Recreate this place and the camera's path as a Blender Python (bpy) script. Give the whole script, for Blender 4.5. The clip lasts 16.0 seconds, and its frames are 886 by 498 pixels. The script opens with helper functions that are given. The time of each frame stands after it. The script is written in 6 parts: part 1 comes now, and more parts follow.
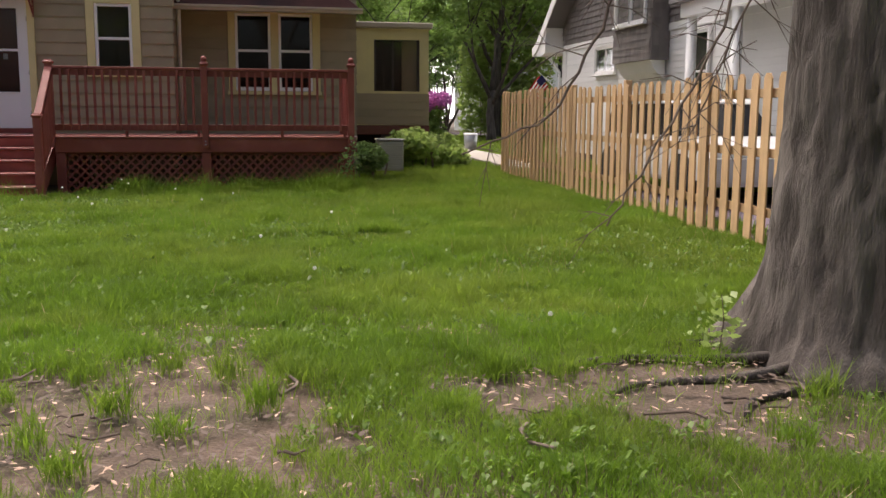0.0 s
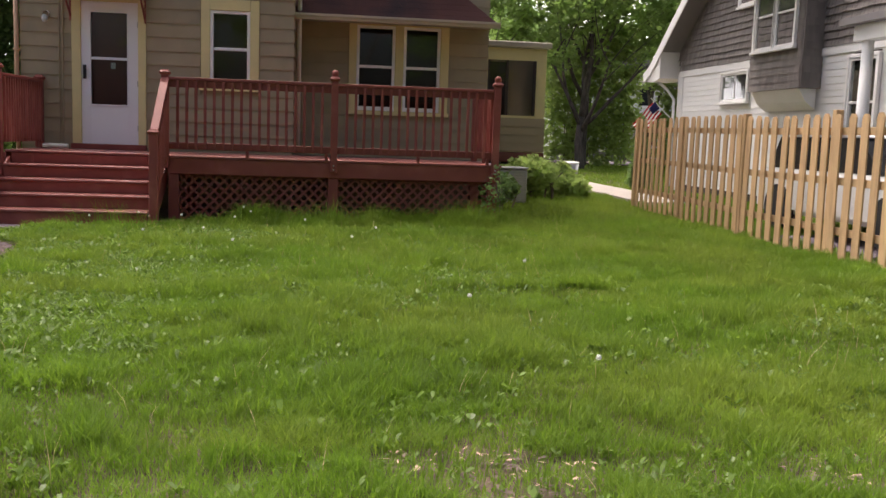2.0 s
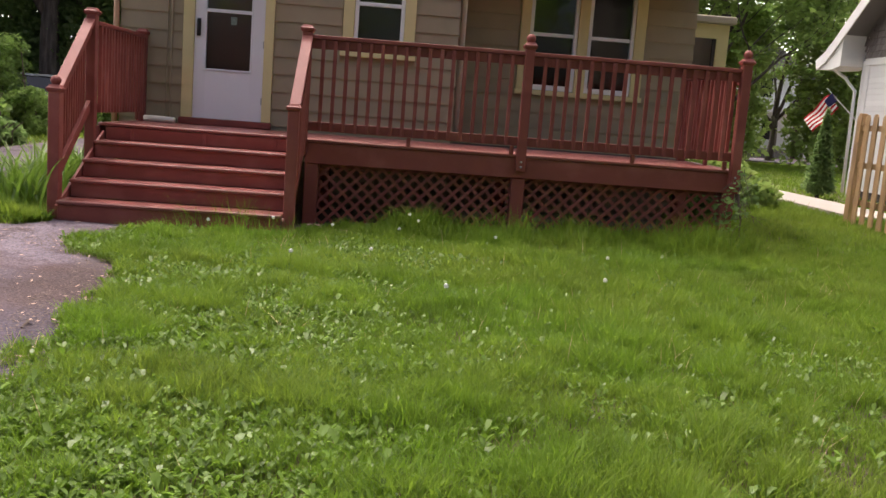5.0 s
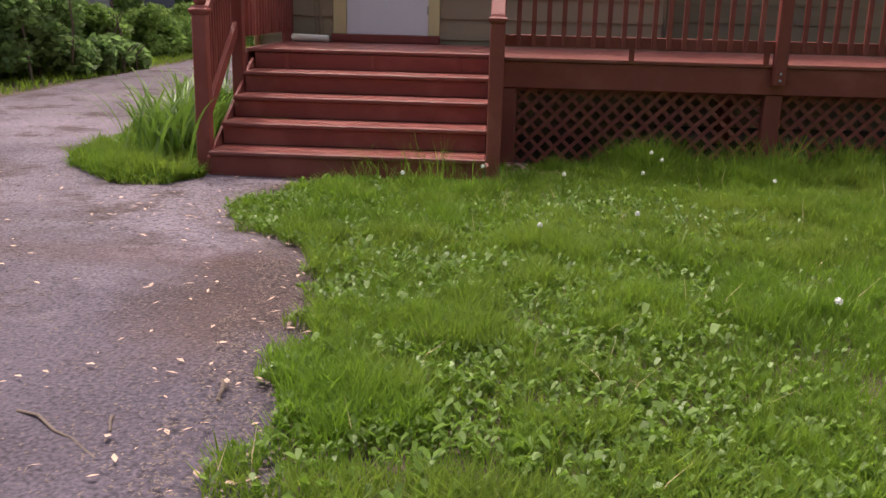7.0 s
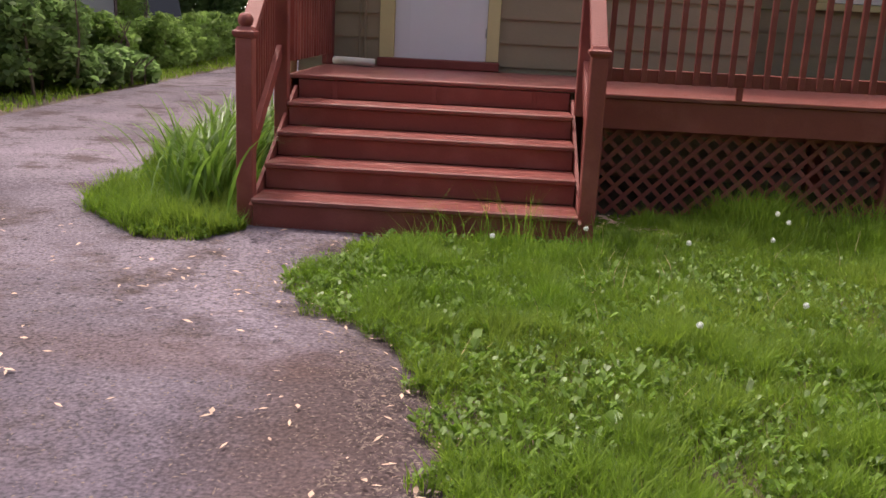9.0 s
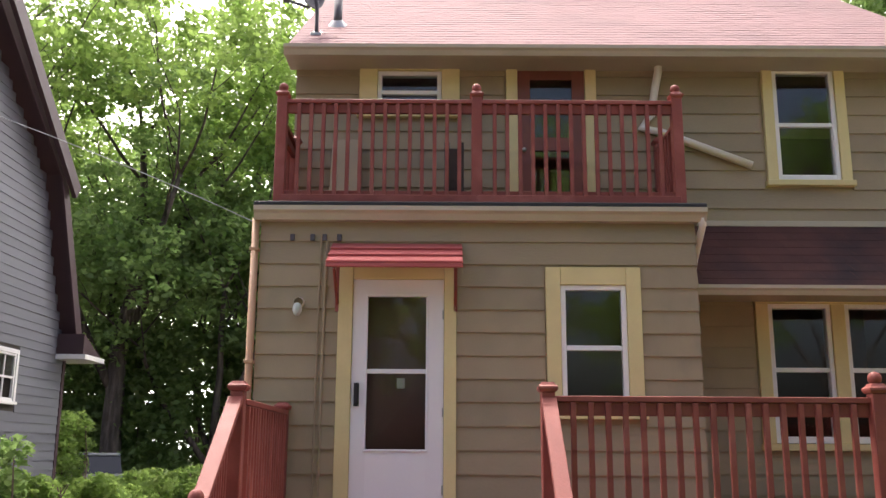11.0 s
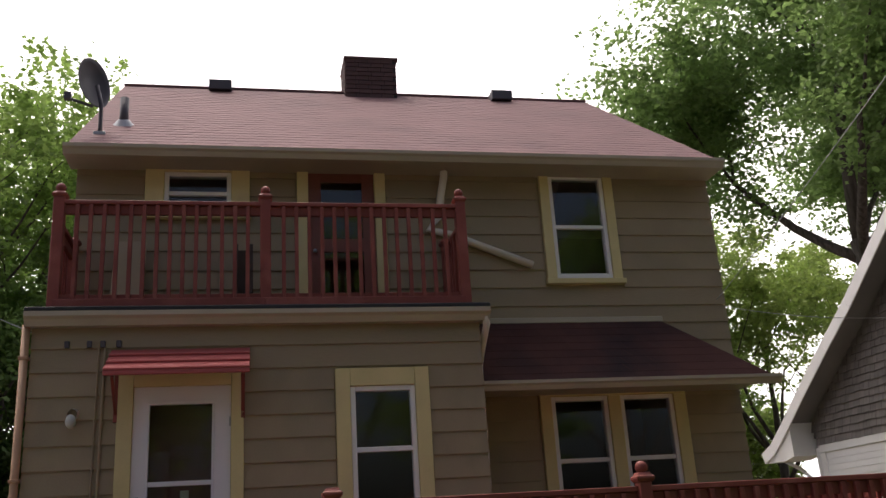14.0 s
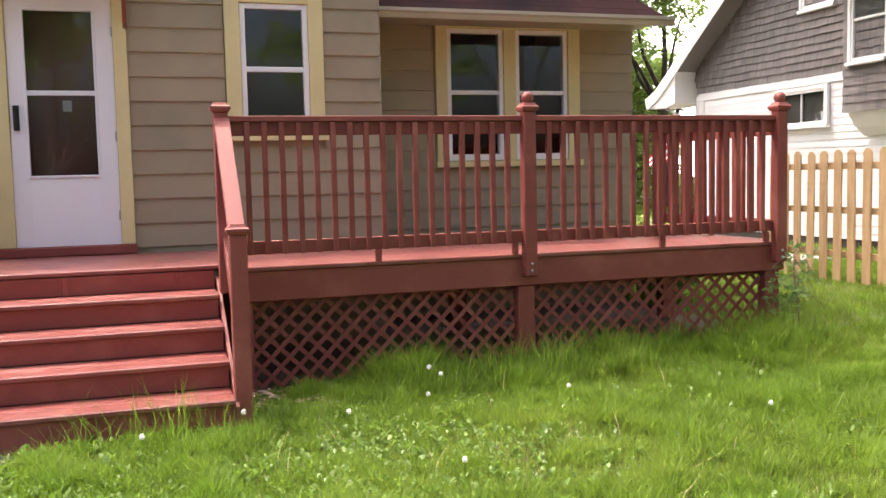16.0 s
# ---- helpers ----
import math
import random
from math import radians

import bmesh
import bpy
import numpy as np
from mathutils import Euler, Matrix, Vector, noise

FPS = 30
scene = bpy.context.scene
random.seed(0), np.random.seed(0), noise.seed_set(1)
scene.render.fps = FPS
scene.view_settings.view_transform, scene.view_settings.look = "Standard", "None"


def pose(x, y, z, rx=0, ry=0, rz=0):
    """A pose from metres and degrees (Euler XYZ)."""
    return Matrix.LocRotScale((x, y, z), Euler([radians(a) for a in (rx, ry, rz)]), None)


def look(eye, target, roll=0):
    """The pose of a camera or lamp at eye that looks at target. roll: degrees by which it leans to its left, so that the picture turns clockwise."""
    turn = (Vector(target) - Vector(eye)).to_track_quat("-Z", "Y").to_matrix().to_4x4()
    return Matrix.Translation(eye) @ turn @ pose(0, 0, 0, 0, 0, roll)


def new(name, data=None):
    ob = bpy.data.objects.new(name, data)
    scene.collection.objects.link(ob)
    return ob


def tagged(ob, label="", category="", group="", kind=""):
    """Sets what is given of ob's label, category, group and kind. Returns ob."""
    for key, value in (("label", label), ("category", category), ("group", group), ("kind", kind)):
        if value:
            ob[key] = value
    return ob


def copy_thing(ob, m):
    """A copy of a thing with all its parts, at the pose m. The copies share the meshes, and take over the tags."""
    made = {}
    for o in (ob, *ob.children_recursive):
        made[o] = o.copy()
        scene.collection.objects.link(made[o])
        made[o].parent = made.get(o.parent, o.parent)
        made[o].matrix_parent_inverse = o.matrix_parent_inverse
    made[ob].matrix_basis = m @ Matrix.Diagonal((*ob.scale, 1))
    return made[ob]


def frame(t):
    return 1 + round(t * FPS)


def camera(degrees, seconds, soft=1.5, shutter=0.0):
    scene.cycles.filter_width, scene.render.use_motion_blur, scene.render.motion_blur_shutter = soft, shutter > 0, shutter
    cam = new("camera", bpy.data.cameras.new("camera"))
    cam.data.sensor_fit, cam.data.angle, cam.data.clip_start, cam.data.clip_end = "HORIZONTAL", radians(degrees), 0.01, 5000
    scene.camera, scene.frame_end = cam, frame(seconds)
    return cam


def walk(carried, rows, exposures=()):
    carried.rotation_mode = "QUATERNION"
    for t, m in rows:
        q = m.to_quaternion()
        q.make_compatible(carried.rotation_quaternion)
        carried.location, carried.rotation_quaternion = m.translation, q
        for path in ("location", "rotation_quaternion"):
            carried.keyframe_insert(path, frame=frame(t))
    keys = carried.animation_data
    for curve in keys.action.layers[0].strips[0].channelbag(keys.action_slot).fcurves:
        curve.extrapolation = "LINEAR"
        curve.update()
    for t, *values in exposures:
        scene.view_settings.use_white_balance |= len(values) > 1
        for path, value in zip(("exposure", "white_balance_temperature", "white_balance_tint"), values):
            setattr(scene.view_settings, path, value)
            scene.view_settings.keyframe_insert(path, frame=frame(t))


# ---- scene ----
cam = camera(51.1, 16.0)
PATH = [
    (0, (0.955, -14.311, 1.202), (1.315, -12.366, 0.91), 0.4),
    (0.5, (0.637, -13.859, 1.218), (0.91, -11.896, 0.95), 0.7),
    (1, (0.381, -13.367, 1.24), (0.529, -11.384, 1.026), 1.0),
    (1.5, (0.143, -12.86, 1.211), (0.292, -10.873, 1.039), 0.8),
    (2, (-0.094, -12.403, 1.204), (0.159, -10.435, 0.96), 2.0),
    (2.5, (-0.298, -11.872, 1.238), (-0.069, -9.92, 0.868), 2.0),
    (3, (-0.473, -11.323, 1.203), (-0.369, -9.365, 0.811), 1.9),
    (3.5, (-0.65, -10.798, 1.174), (-0.506, -8.823, 0.893), 0.6),
    (4, (-0.81, -10.266, 1.152), (-0.654, -8.292, 0.872), 3.2),
    (6.5, (-1.885, -7.81, 1.238), (-1.876, -5.856, 0.813), 2.7),
    (7, (-2.109, -7.403, 1.227), (-2.224, -5.474, 0.711), 1.4),
    (7.5, (-2.305, -7.064, 1.247), (-2.614, -5.151, 0.751), 0.8),
    (8, (-2.48, -6.821, 1.241), (-2.616, -4.884, 0.759), 2.0),
    (8.5, (-2.601, -6.545, 1.27), (-2.661, -4.617, 0.742), 2.9),
    (9, (-2.74, -6.379, 1.295), (-2.836, -4.443, 0.802), 2.8),
    (9.5, (-2.821, -6.297, 1.38), (-2.869, -4.315, 1.112), 2.1),
    (10, (-2.836, -6.255, 1.43), (-2.855, -4.255, 1.451), 1.4),
    (12.5, (-2.863, -6.214, 1.458), (-2.875, -4.351, 2.187), -0.5),
    (13, (-2.849, -6.24, 1.447), (-2.847, -4.396, 2.222), -0.6),
    (13.5, (-2.774, -6.252, 1.455), (-2.588, -4.377, 2.126), -2.6),
    (14, (-2.682, -6.31, 1.485), (-2.279, -4.451, 2.101), -3.7),
    (14.5, (-2.628, -6.321, 1.459), (-2.179, -4.427, 1.92), -2.6),
    (15, (-2.637, -6.293, 1.425), (-2.095, -4.385, 1.68), -2.3),
    (15.5, (-2.611, -6.293, 1.411), (-1.985, -4.394, 1.403), -2.3),
    (16, (-2.64, -6.278, 1.395), (-2.038, -4.377, 1.24), -1.3),
]
EXPOSURES = [(0, 0.35, 6450, 17), (1, 0.45, 6450, 17), (2, 0.5, 6450, 17), (3.5, 0.65, 6450, 17), (4, 0.65, 6450, 17), (6.5, 0.6, 6450, 17), (7, 0.5, 6450, 17), (8.5, 0.45, 6450, 17), (9, 0.55, 6450, 17), (9.5, 0.8, 6450, 17), (10, 1.35, 6450, 17), (10.5, 1.35, 6450, 17), (12.3, 0.4, 6450, 17), (12.5, 0.2, 6450, 17), (13, -1.35, 6450, 17), (13.5, -1.35, 6450, 17), (14, -0.25, 6450, 17), (14.5, 0.85, 6450, 17), (15, 1.2, 6450, 17), (15.5, 1.5, 6450, 17), (16, 1.6, 6450, 17)]
walk(cam, [(t, look(eye, target, roll)) for t, eye, target, roll in PATH], EXPOSURES)


# ---- light ----
SUN_AZ, SUN_EL = -25.0, 66.0   # degrees from +y towards -x, and above the horizon
sky_world = bpy.data.worlds.new("sky")
scene.world = sky_world
sky_world.use_nodes = True
_nt = sky_world.node_tree
_sky = _nt.nodes.new("ShaderNodeTexSky")
_sky.sky_type, _sky.sun_disc = "NISHITA", False
_sky.sun_elevation, _sky.sun_rotation = radians(SUN_EL), radians(SUN_AZ)
_sky.air_density, _sky.dust_density = 1.0, 10.0
_nt.links.new(_sky.outputs[0], _nt.nodes["Background"].inputs[0])
_nt.nodes["Background"].inputs[1].default_value = 0.15
_sd = bpy.data.lights.new("sun", "SUN")
_sd.energy, _sd.angle, _sd.color = 1.6, radians(1.5), (1.0, 0.95, 0.86)
sun = new("sun", _sd)
_dir = Vector((math.sin(radians(SUN_AZ)) * math.cos(radians(SUN_EL)), math.cos(radians(SUN_AZ)) * math.cos(radians(SUN_EL)), math.sin(radians(SUN_EL))))
sun.matrix_world = look(_dir * 60, (0, 0, 0))
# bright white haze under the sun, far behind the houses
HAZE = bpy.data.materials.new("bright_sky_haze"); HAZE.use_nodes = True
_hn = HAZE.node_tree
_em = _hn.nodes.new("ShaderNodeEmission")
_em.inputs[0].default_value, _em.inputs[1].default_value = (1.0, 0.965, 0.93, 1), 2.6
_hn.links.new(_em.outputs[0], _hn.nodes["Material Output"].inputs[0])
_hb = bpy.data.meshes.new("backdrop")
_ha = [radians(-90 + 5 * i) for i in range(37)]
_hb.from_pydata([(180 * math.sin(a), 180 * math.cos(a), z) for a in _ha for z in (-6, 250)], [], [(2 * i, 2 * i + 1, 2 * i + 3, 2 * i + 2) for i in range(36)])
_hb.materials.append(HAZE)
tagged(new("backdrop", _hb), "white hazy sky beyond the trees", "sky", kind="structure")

# ---- materials ----
def mat(name, c, rough=0.6, var=0.2, scale=3.0, fine=60.0, bump=0.15, rand="object", metal=0.0, stretch=(1, 1, 1), second=None, cover=0.5, soft=0.12, through_light=0.0, spec=0.5, grain=1.0):
    m = bpy.data.materials.new(name)
    m.use_nodes = True
    nt = m.node_tree
    L = nt.links.new
    bs = nt.nodes["Principled BSDF"]
    bs.inputs["Roughness"].default_value, bs.inputs["Metallic"].default_value = rough, metal
    bs.inputs["Specular IOR Level"].default_value = spec
    tc = nt.nodes.new("ShaderNodeTexCoord")
    info = nt.nodes.new("ShaderNodeObjectInfo")
    sc = nt.nodes.new("ShaderNodeVectorMath"); sc.operation = "SCALE"
    L(info.outputs["Random"], sc.inputs[0]); sc.inputs["Scale"].default_value = 37.0
    ad = nt.nodes.new("ShaderNodeVectorMath"); ad.operation = "ADD"
    L(tc.outputs["Object"], ad.inputs[0]); L(sc.outputs[0], ad.inputs[1])
    mp = nt.nodes.new("ShaderNodeMapping"); mp.inputs["Scale"].default_value = stretch
    L(ad.outputs[0], mp.inputs[0])
    n1 = nt.nodes.new("ShaderNodeTexNoise"); n1.inputs["Scale"].default_value = scale; n1.inputs["Detail"].default_value = 5
    n2 = nt.nodes.new("ShaderNodeTexNoise"); n2.inputs["Scale"].default_value = fine; n2.inputs["Detail"].default_value = 4
    L(mp.outputs[0], n1.inputs[0]); L(mp.outputs[0], n2.inputs[0])
    mul = nt.nodes.new("ShaderNodeMath"); mul.operation = "MULTIPLY_ADD"
    L(n1.outputs[0], mul.inputs[0]); mul.inputs[1].default_value = 2.2 * var; mul.inputs[2].default_value = 1 - 1.6 * var - 0.5 * (grain - 1) * var
    m2 = nt.nodes.new("ShaderNodeMath"); m2.operation = "MULTIPLY_ADD"
    L(n2.outputs[0], m2.inputs[0]); m2.inputs[1].default_value = grain * var
    L(mul.outputs[0], m2.inputs[2])
    last = m2
    if rand:
        r = info.outputs["Random"]
        if rand == "island":
            r = nt.nodes.new("ShaderNodeNewGeometry").outputs["Random Per Island"]
        m3 = nt.nodes.new("ShaderNodeMath"); m3.operation = "MULTIPLY_ADD"
        L(r, m3.inputs[0]); m3.inputs[1].default_value = 1.2 * var
        L(m2.outputs[0], m3.inputs[2]); last = m3
    base = nt.nodes.new("ShaderNodeRGB"); base.outputs[0].default_value = (*c, 1)
    col = base.outputs[0]
    if second:
        n3 = nt.nodes.new("ShaderNodeTexNoise"); n3.inputs["Scale"].default_value = scale * 0.7; n3.inputs["Detail"].default_value = 7
        L(mp.outputs[0], n3.inputs[0])
        rp = nt.nodes.new("ShaderNodeMapRange"); rp.inputs[1].default_value = cover - soft; rp.inputs[2].default_value = cover + soft
        L(n3.outputs[0], rp.inputs[0])
        mx = nt.nodes.new("ShaderNodeMix"); mx.data_type = "RGBA"
        L(rp.outputs[0], mx.inputs[0]); L(col, mx.inputs[6]); mx.inputs[7].default_value = (*second, 1)
        col = mx.outputs[2]
    hv = nt.nodes.new("ShaderNodeHueSaturation")
    L(col, hv.inputs["Color"]); L(last.outputs[0], hv.inputs["Value"])
    L(hv.outputs[0], bs.inputs["Base Color"])
    if bump:
        b = nt.nodes.new("ShaderNodeBump"); b.inputs["Strength"].default_value = bump; b.inputs["Distance"].default_value = 0.01
        L(n2.outputs[0], b.inputs["Height"]); L(b.outputs[0], bs.inputs["Normal"])
    if through_light:
        tr = nt.nodes.new("ShaderNodeBsdfTranslucent")
        L(hv.outputs[0], tr.inputs[0])
        ms = nt.nodes.new("ShaderNodeMixShader"); ms.inputs[0].default_value = through_light
        L(bs.outputs[0], ms.inputs[1]); L(tr.outputs[0], ms.inputs[2])
        L(ms.outputs[0], nt.nodes["Material Output"].inputs[0])
    return m

RED = mat("red_deck_paint", (0.215, 0.056, 0.043), 0.55, 0.16, 4, 90, 0.2, second=(0.31, 0.10, 0.078), cover=0.62, spec=0.3, grain=2)
RED_TREAD = mat("worn_red_tread_paint", (0.205, 0.057, 0.047), 0.34, 0.2, 5, 120, 0.25, second=(0.29, 0.12, 0.10), cover=0.64, spec=0.5, grain=2)
AWNING_RED = mat("awning_red_paint", (0.38, 0.082, 0.078), 0.5, 0.12, 4, 60, 0.1)
TAN = mat("tan_siding_paint", (0.305, 0.243, 0.15), 0.62, 0.13, 2.2, 70, 0.2, second=(0.25, 0.208, 0.13), cover=0.6)
PALE = mat("pale_downspout_paint", (0.70, 0.66, 0.57), 0.45, 0.08, 4, 60, 0.05)
CARWHITE = mat("white_car_paint", (0.78, 0.78, 0.77), 0.2, 0.03, 3, 60, 0)
TAN_TRIM = mat("tan_gutter_paint", (0.40, 0.355, 0.265), 0.5, 0.12, 3, 60, 0.1)
YELLOW = mat("yellow_trim_paint", (0.64, 0.55, 0.27), 0.55, 0.1, 4, 60, 0.12)
WHITE = mat("white_paint", (0.80, 0.79, 0.77), 0.4, 0.06, 3, 60, 0.06)
DOORWHITE = mat("white_door_enamel", (0.80, 0.79, 0.80), 0.32, 0.04, 2, 50, 0.04)
ROOF = mat("red_brown_asphalt_shingle", (0.215, 0.118, 0.118), 0.85, 0.08, 1.1, 160, 0.15, rand="island", grain=2, second=(0.18, 0.10, 0.10), cover=0.55)
ROOF_DARK = mat("dark_red_shingle", (0.088, 0.042, 0.036), 0.97, 0.12, 1.6, 220, 0.3, rand="island", spec=0.15, second=(0.035, 0.026, 0.028), cover=0.58)
ROOF_GREY = mat("grey_shingle", (0.16, 0.15, 0.15), 0.9, 0.2, 1.6, 200, 0.4, rand="island")
# near-black brown for dark parts and backings, and as colour for unlit rooms' shade
DARK = mat("dark_brown_and_room_shade", (0.05, 0.04, 0.035), 0.9, 0.2, 2, 40, 0)
BLACK = mat("black_roll_roofing", (0.02, 0.02, 0.022), 0.8, 0.2, 4, 100, 0.3)
FENCE = mat("raw_cedar_picket", (0.50, 0.325, 0.165), 0.75, 0.25, 3, 40, 0.25, stretch=(6, 6, 0.8), second=(0.38, 0.24, 0.12), cover=0.62)
SHAKE = mat("weathered_brown_shake", (0.16, 0.142, 0.132), 0.9, 0.28, 3, 60, 0.4, rand="island", stretch=(3, 3, 0.6))
NWHITE = mat("white_clapboard_paint", (0.74, 0.74, 0.73), 0.55, 0.07, 2, 60, 0.1)
GREYSIDE = mat("blue_grey_clapboard_paint", (0.135, 0.138, 0.16), 0.6, 0.1, 2, 60, 0.1)
PURPLE = mat("dark_plum_trim_paint", (0.055, 0.028, 0.035), 0.55, 0.15, 3, 60, 0.1)
METAL = mat("grey_galvanised_metal", (0.35, 0.36, 0.36), 0.4, 0.12, 5, 60, 0.05, metal=0.7)
DISH = mat("dark_grey_dish_paint", (0.07, 0.065, 0.075), 0.5, 0.1, 5, 60, 0.05)
COPPER = mat("tan_brown_downspout_paint", (0.42, 0.25, 0.14), 0.5, 0.15, 5, 60, 0.1)
BARK = mat("furrowed_grey_brown_bark", (0.105, 0.088, 0.075), 0.95, 0.35, 3, 26, 1.0, stretch=(4, 4, 0.7), second=(0.05, 0.04, 0.033), cover=0.5, grain=3)
TWIG = mat("thin_grey_twig", (0.13, 0.095, 0.075), 0.9, 0.25, 6, 60, 0.2)
BRICK = mat("dark_chimney_brick", (0.085, 0.05, 0.048), 0.9, 0.3, 6, 80, 0.4)
STONE = mat("grey_foundation_block", (0.22, 0.2, 0.18), 0.9, 0.25, 4, 60, 0.4)
ASPHALT = mat("worn_asphalt", (0.19, 0.155, 0.181), 0.75, 0.4, 0.9, 60, 0.8, rand=None, second=(0.115, 0.093, 0.112), cover=0.54, soft=0.12, spec=0.12, grain=6)
def stain(m, c, scale, cover, soft, strength):
    """One more stain of its own shape, mixed into a material's colour."""
    nt = m.node_tree
    hv = next(n for n in nt.nodes if n.type == "HUE_SAT")
    src = hv.inputs["Color"].links[0].from_socket
    tc = next(n for n in nt.nodes if n.type == "TEX_COORD")
    n3 = nt.nodes.new("ShaderNodeTexNoise"); n3.inputs["Scale"].default_value = scale; n3.inputs["Detail"].default_value = 8; n3.inputs["Roughness"].default_value = 0.7
    nt.links.new(tc.outputs["Object"], n3.inputs[0])
    rp = nt.nodes.new("ShaderNodeMapRange"); rp.inputs[1].default_value = cover - soft; rp.inputs[2].default_value = cover + soft; rp.inputs[4].default_value = strength
    nt.links.new(n3.outputs[0], rp.inputs[0])
    mx = nt.nodes.new("ShaderNodeMix"); mx.data_type = "RGBA"; mx.inputs[7].default_value = (*c, 1)
    nt.links.new(rp.outputs[0], mx.inputs[0]); nt.links.new(src, mx.inputs[6]); nt.links.new(mx.outputs[2], hv.inputs["Color"])
stain(ASPHALT, (0.055, 0.034, 0.026), 1.7, 0.56, 0.06, 0.8)
stain(ASPHALT, (0.02, 0.018, 0.019), 22, 0.60, 0.05, 0.85)
stain(ASPHALT, (0.16, 0.13, 0.14), 30, 0.63, 0.04, 0.7)
def damp(m, c, at, radii, ragged, strength):
    """A damp, dirty patch with a ragged outline at one place of the ground."""
    nt = m.node_tree
    hv = next(n for n in nt.nodes if n.type == "HUE_SAT")
    src = hv.inputs["Color"].links[0].from_socket
    tc = next(n for n in nt.nodes if n.type == "TEX_COORD")
    mp = nt.nodes.new("ShaderNodeMapping"); mp.vector_type = "TEXTURE"
    mp.inputs["Location"].default_value, mp.inputs["Scale"].default_value = (*at, 0), (*radii, 50)
    nt.links.new(tc.outputs["Object"], mp.inputs[0])
    ln = nt.nodes.new("ShaderNodeVectorMath"); ln.operation = "LENGTH"
    nt.links.new(mp.outputs[0], ln.inputs[0])
    n3 = nt.nodes.new("ShaderNodeTexNoise"); n3.inputs["Scale"].default_value = 2.6; n3.inputs["Detail"].default_value = 9; n3.inputs["Roughness"].default_value = 0.72
    nt.links.new(tc.outputs["Object"], n3.inputs[0])
    ad = nt.nodes.new("ShaderNodeMath"); ad.operation = "MULTIPLY_ADD"; ad.inputs[1].default_value = ragged
    nt.links.new(n3.outputs[0], ad.inputs[0]); nt.links.new(ln.outputs["Value"], ad.inputs[2])
    rp = nt.nodes.new("ShaderNodeMapRange"); rp.inputs[1].default_value = 1.3 + 0.5 * ragged; rp.inputs[2].default_value = 0.45 + 0.5 * ragged; rp.inputs[4].default_value = strength
    nt.links.new(ad.outputs[0], rp.inputs[0])
    mx = nt.nodes.new("ShaderNodeMix"); mx.data_type = "RGBA"; mx.inputs[7].default_value = (*c, 1)
    nt.links.new(rp.outputs[0], mx.inputs[0]); nt.links.new(src, mx.inputs[6]); nt.links.new(mx.outputs[2], hv.inputs["Color"])
damp(ASPHALT, (0.072, 0.058, 0.074), (-3.2, -4.7), (1.5, 2.1), 2.2, 0.85)
damp(ASPHALT, (0.07, 0.044, 0.038), (-3.2, -3.6), (0.42, 0.9), 1.8, 0.75)
damp(ASPHALT, (0.085, 0.045, 0.034), (-4.1, -3.1), (0.8, 0.22), 1.9, 0.35)
SOIL = mat("soil_and_litter", (0.12, 0.083, 0.058), 0.95, 0.4, 4, 60, 0.8, rand=None, second=(0.085, 0.065, 0.04), cover=0.52, grain=4)
GRASS = mat("lawn_grass", (0.122, 0.208, 0.016), 0.55, 0.45, 0.9, 9, 0, rand="island", second=(0.162, 0.232, 0.026), cover=0.52, through_light=0.5, spec=0.35)
WEED = mat("broad_weed_leaf", (0.095, 0.165, 0.015), 0.42, 0.5, 3, 30, 0.1, rand="island", through_light=0.4, spec=0.38)
STRAP = mat("long_strap_leaf", (0.13, 0.225, 0.03), 0.42, 0.35, 2, 20, 0, rand="object", through_light=0.4, spec=0.5)
DRYGRASS = mat("dry_straw", (0.42, 0.33, 0.17), 0.7, 0.3, 5, 40, 0, rand="island")
CHIP = mat("pale_bark_chip", (0.42, 0.285, 0.205), 0.8, 0.35, 8, 60, 0.2, rand="island")
LEAF_A = mat("maple_leaves", (0.20, 0.30, 0.075), 0.5, 0.35, 0.5, 5, 0, rand="island", through_light=0.68)
LEAF_B = mat("dark_green_leaves", (0.18, 0.275, 0.09), 0.5, 0.35, 0.5, 5, 0, rand="island", through_light=0.68)
LEAF_C = mat("young_yellow_green_leaves", (0.30, 0.40, 0.11), 0.5, 0.3, 0.5, 5, 0, rand="island", through_light=0.5)
PETAL = mat("pink_purple_blossom", (0.5, 0.17, 0.42), 0.6, 0.25, 2, 30, 0, rand="island", through_light=0.3)
FLUFF = mat("white_dandelion_fluff", (0.75, 0.75, 0.72), 0.9, 0.1, 5, 60, 0)
FLAGBLUE = mat("flag_blue_cloth", (0.05, 0.05, 0.16), 0.8, 0.1, 5, 90, 0.1, through_light=0.45)
FLAGRED = mat("flag_red_cloth", (0.55, 0.05, 0.06), 0.8, 0.1, 5, 90, 0.1, through_light=0.45)
FLAGWHITE = mat("flag_white_cloth", (0.8, 0.79, 0.77), 0.8, 0.05, 5, 90, 0.1, through_light=0.45)
CARPAINT = mat("silver_car_paint", (0.55, 0.57, 0.6), 0.25, 0.04, 3, 60, 0, metal=0.6)
CARGLASS = mat("dark_car_glass", (0.02, 0.022, 0.025), 0.08, 0.05, 3, 60, 0)
RUBBER = mat("black_rubber", (0.02, 0.02, 0.02), 0.8, 0.1, 5, 60, 0.1)
CURTAIN = mat("pale_curtain_cloth", (0.45, 0.48, 0.44), 0.85, 0.12, 4, 40, 0.2)
DOORWOOD = mat("dark_red_brown_door", (0.16, 0.05, 0.035), 0.45, 0.2, 4, 50, 0.1)
GLOW = bpy.data.materials.new("warm_bulb"); GLOW.use_nodes = True
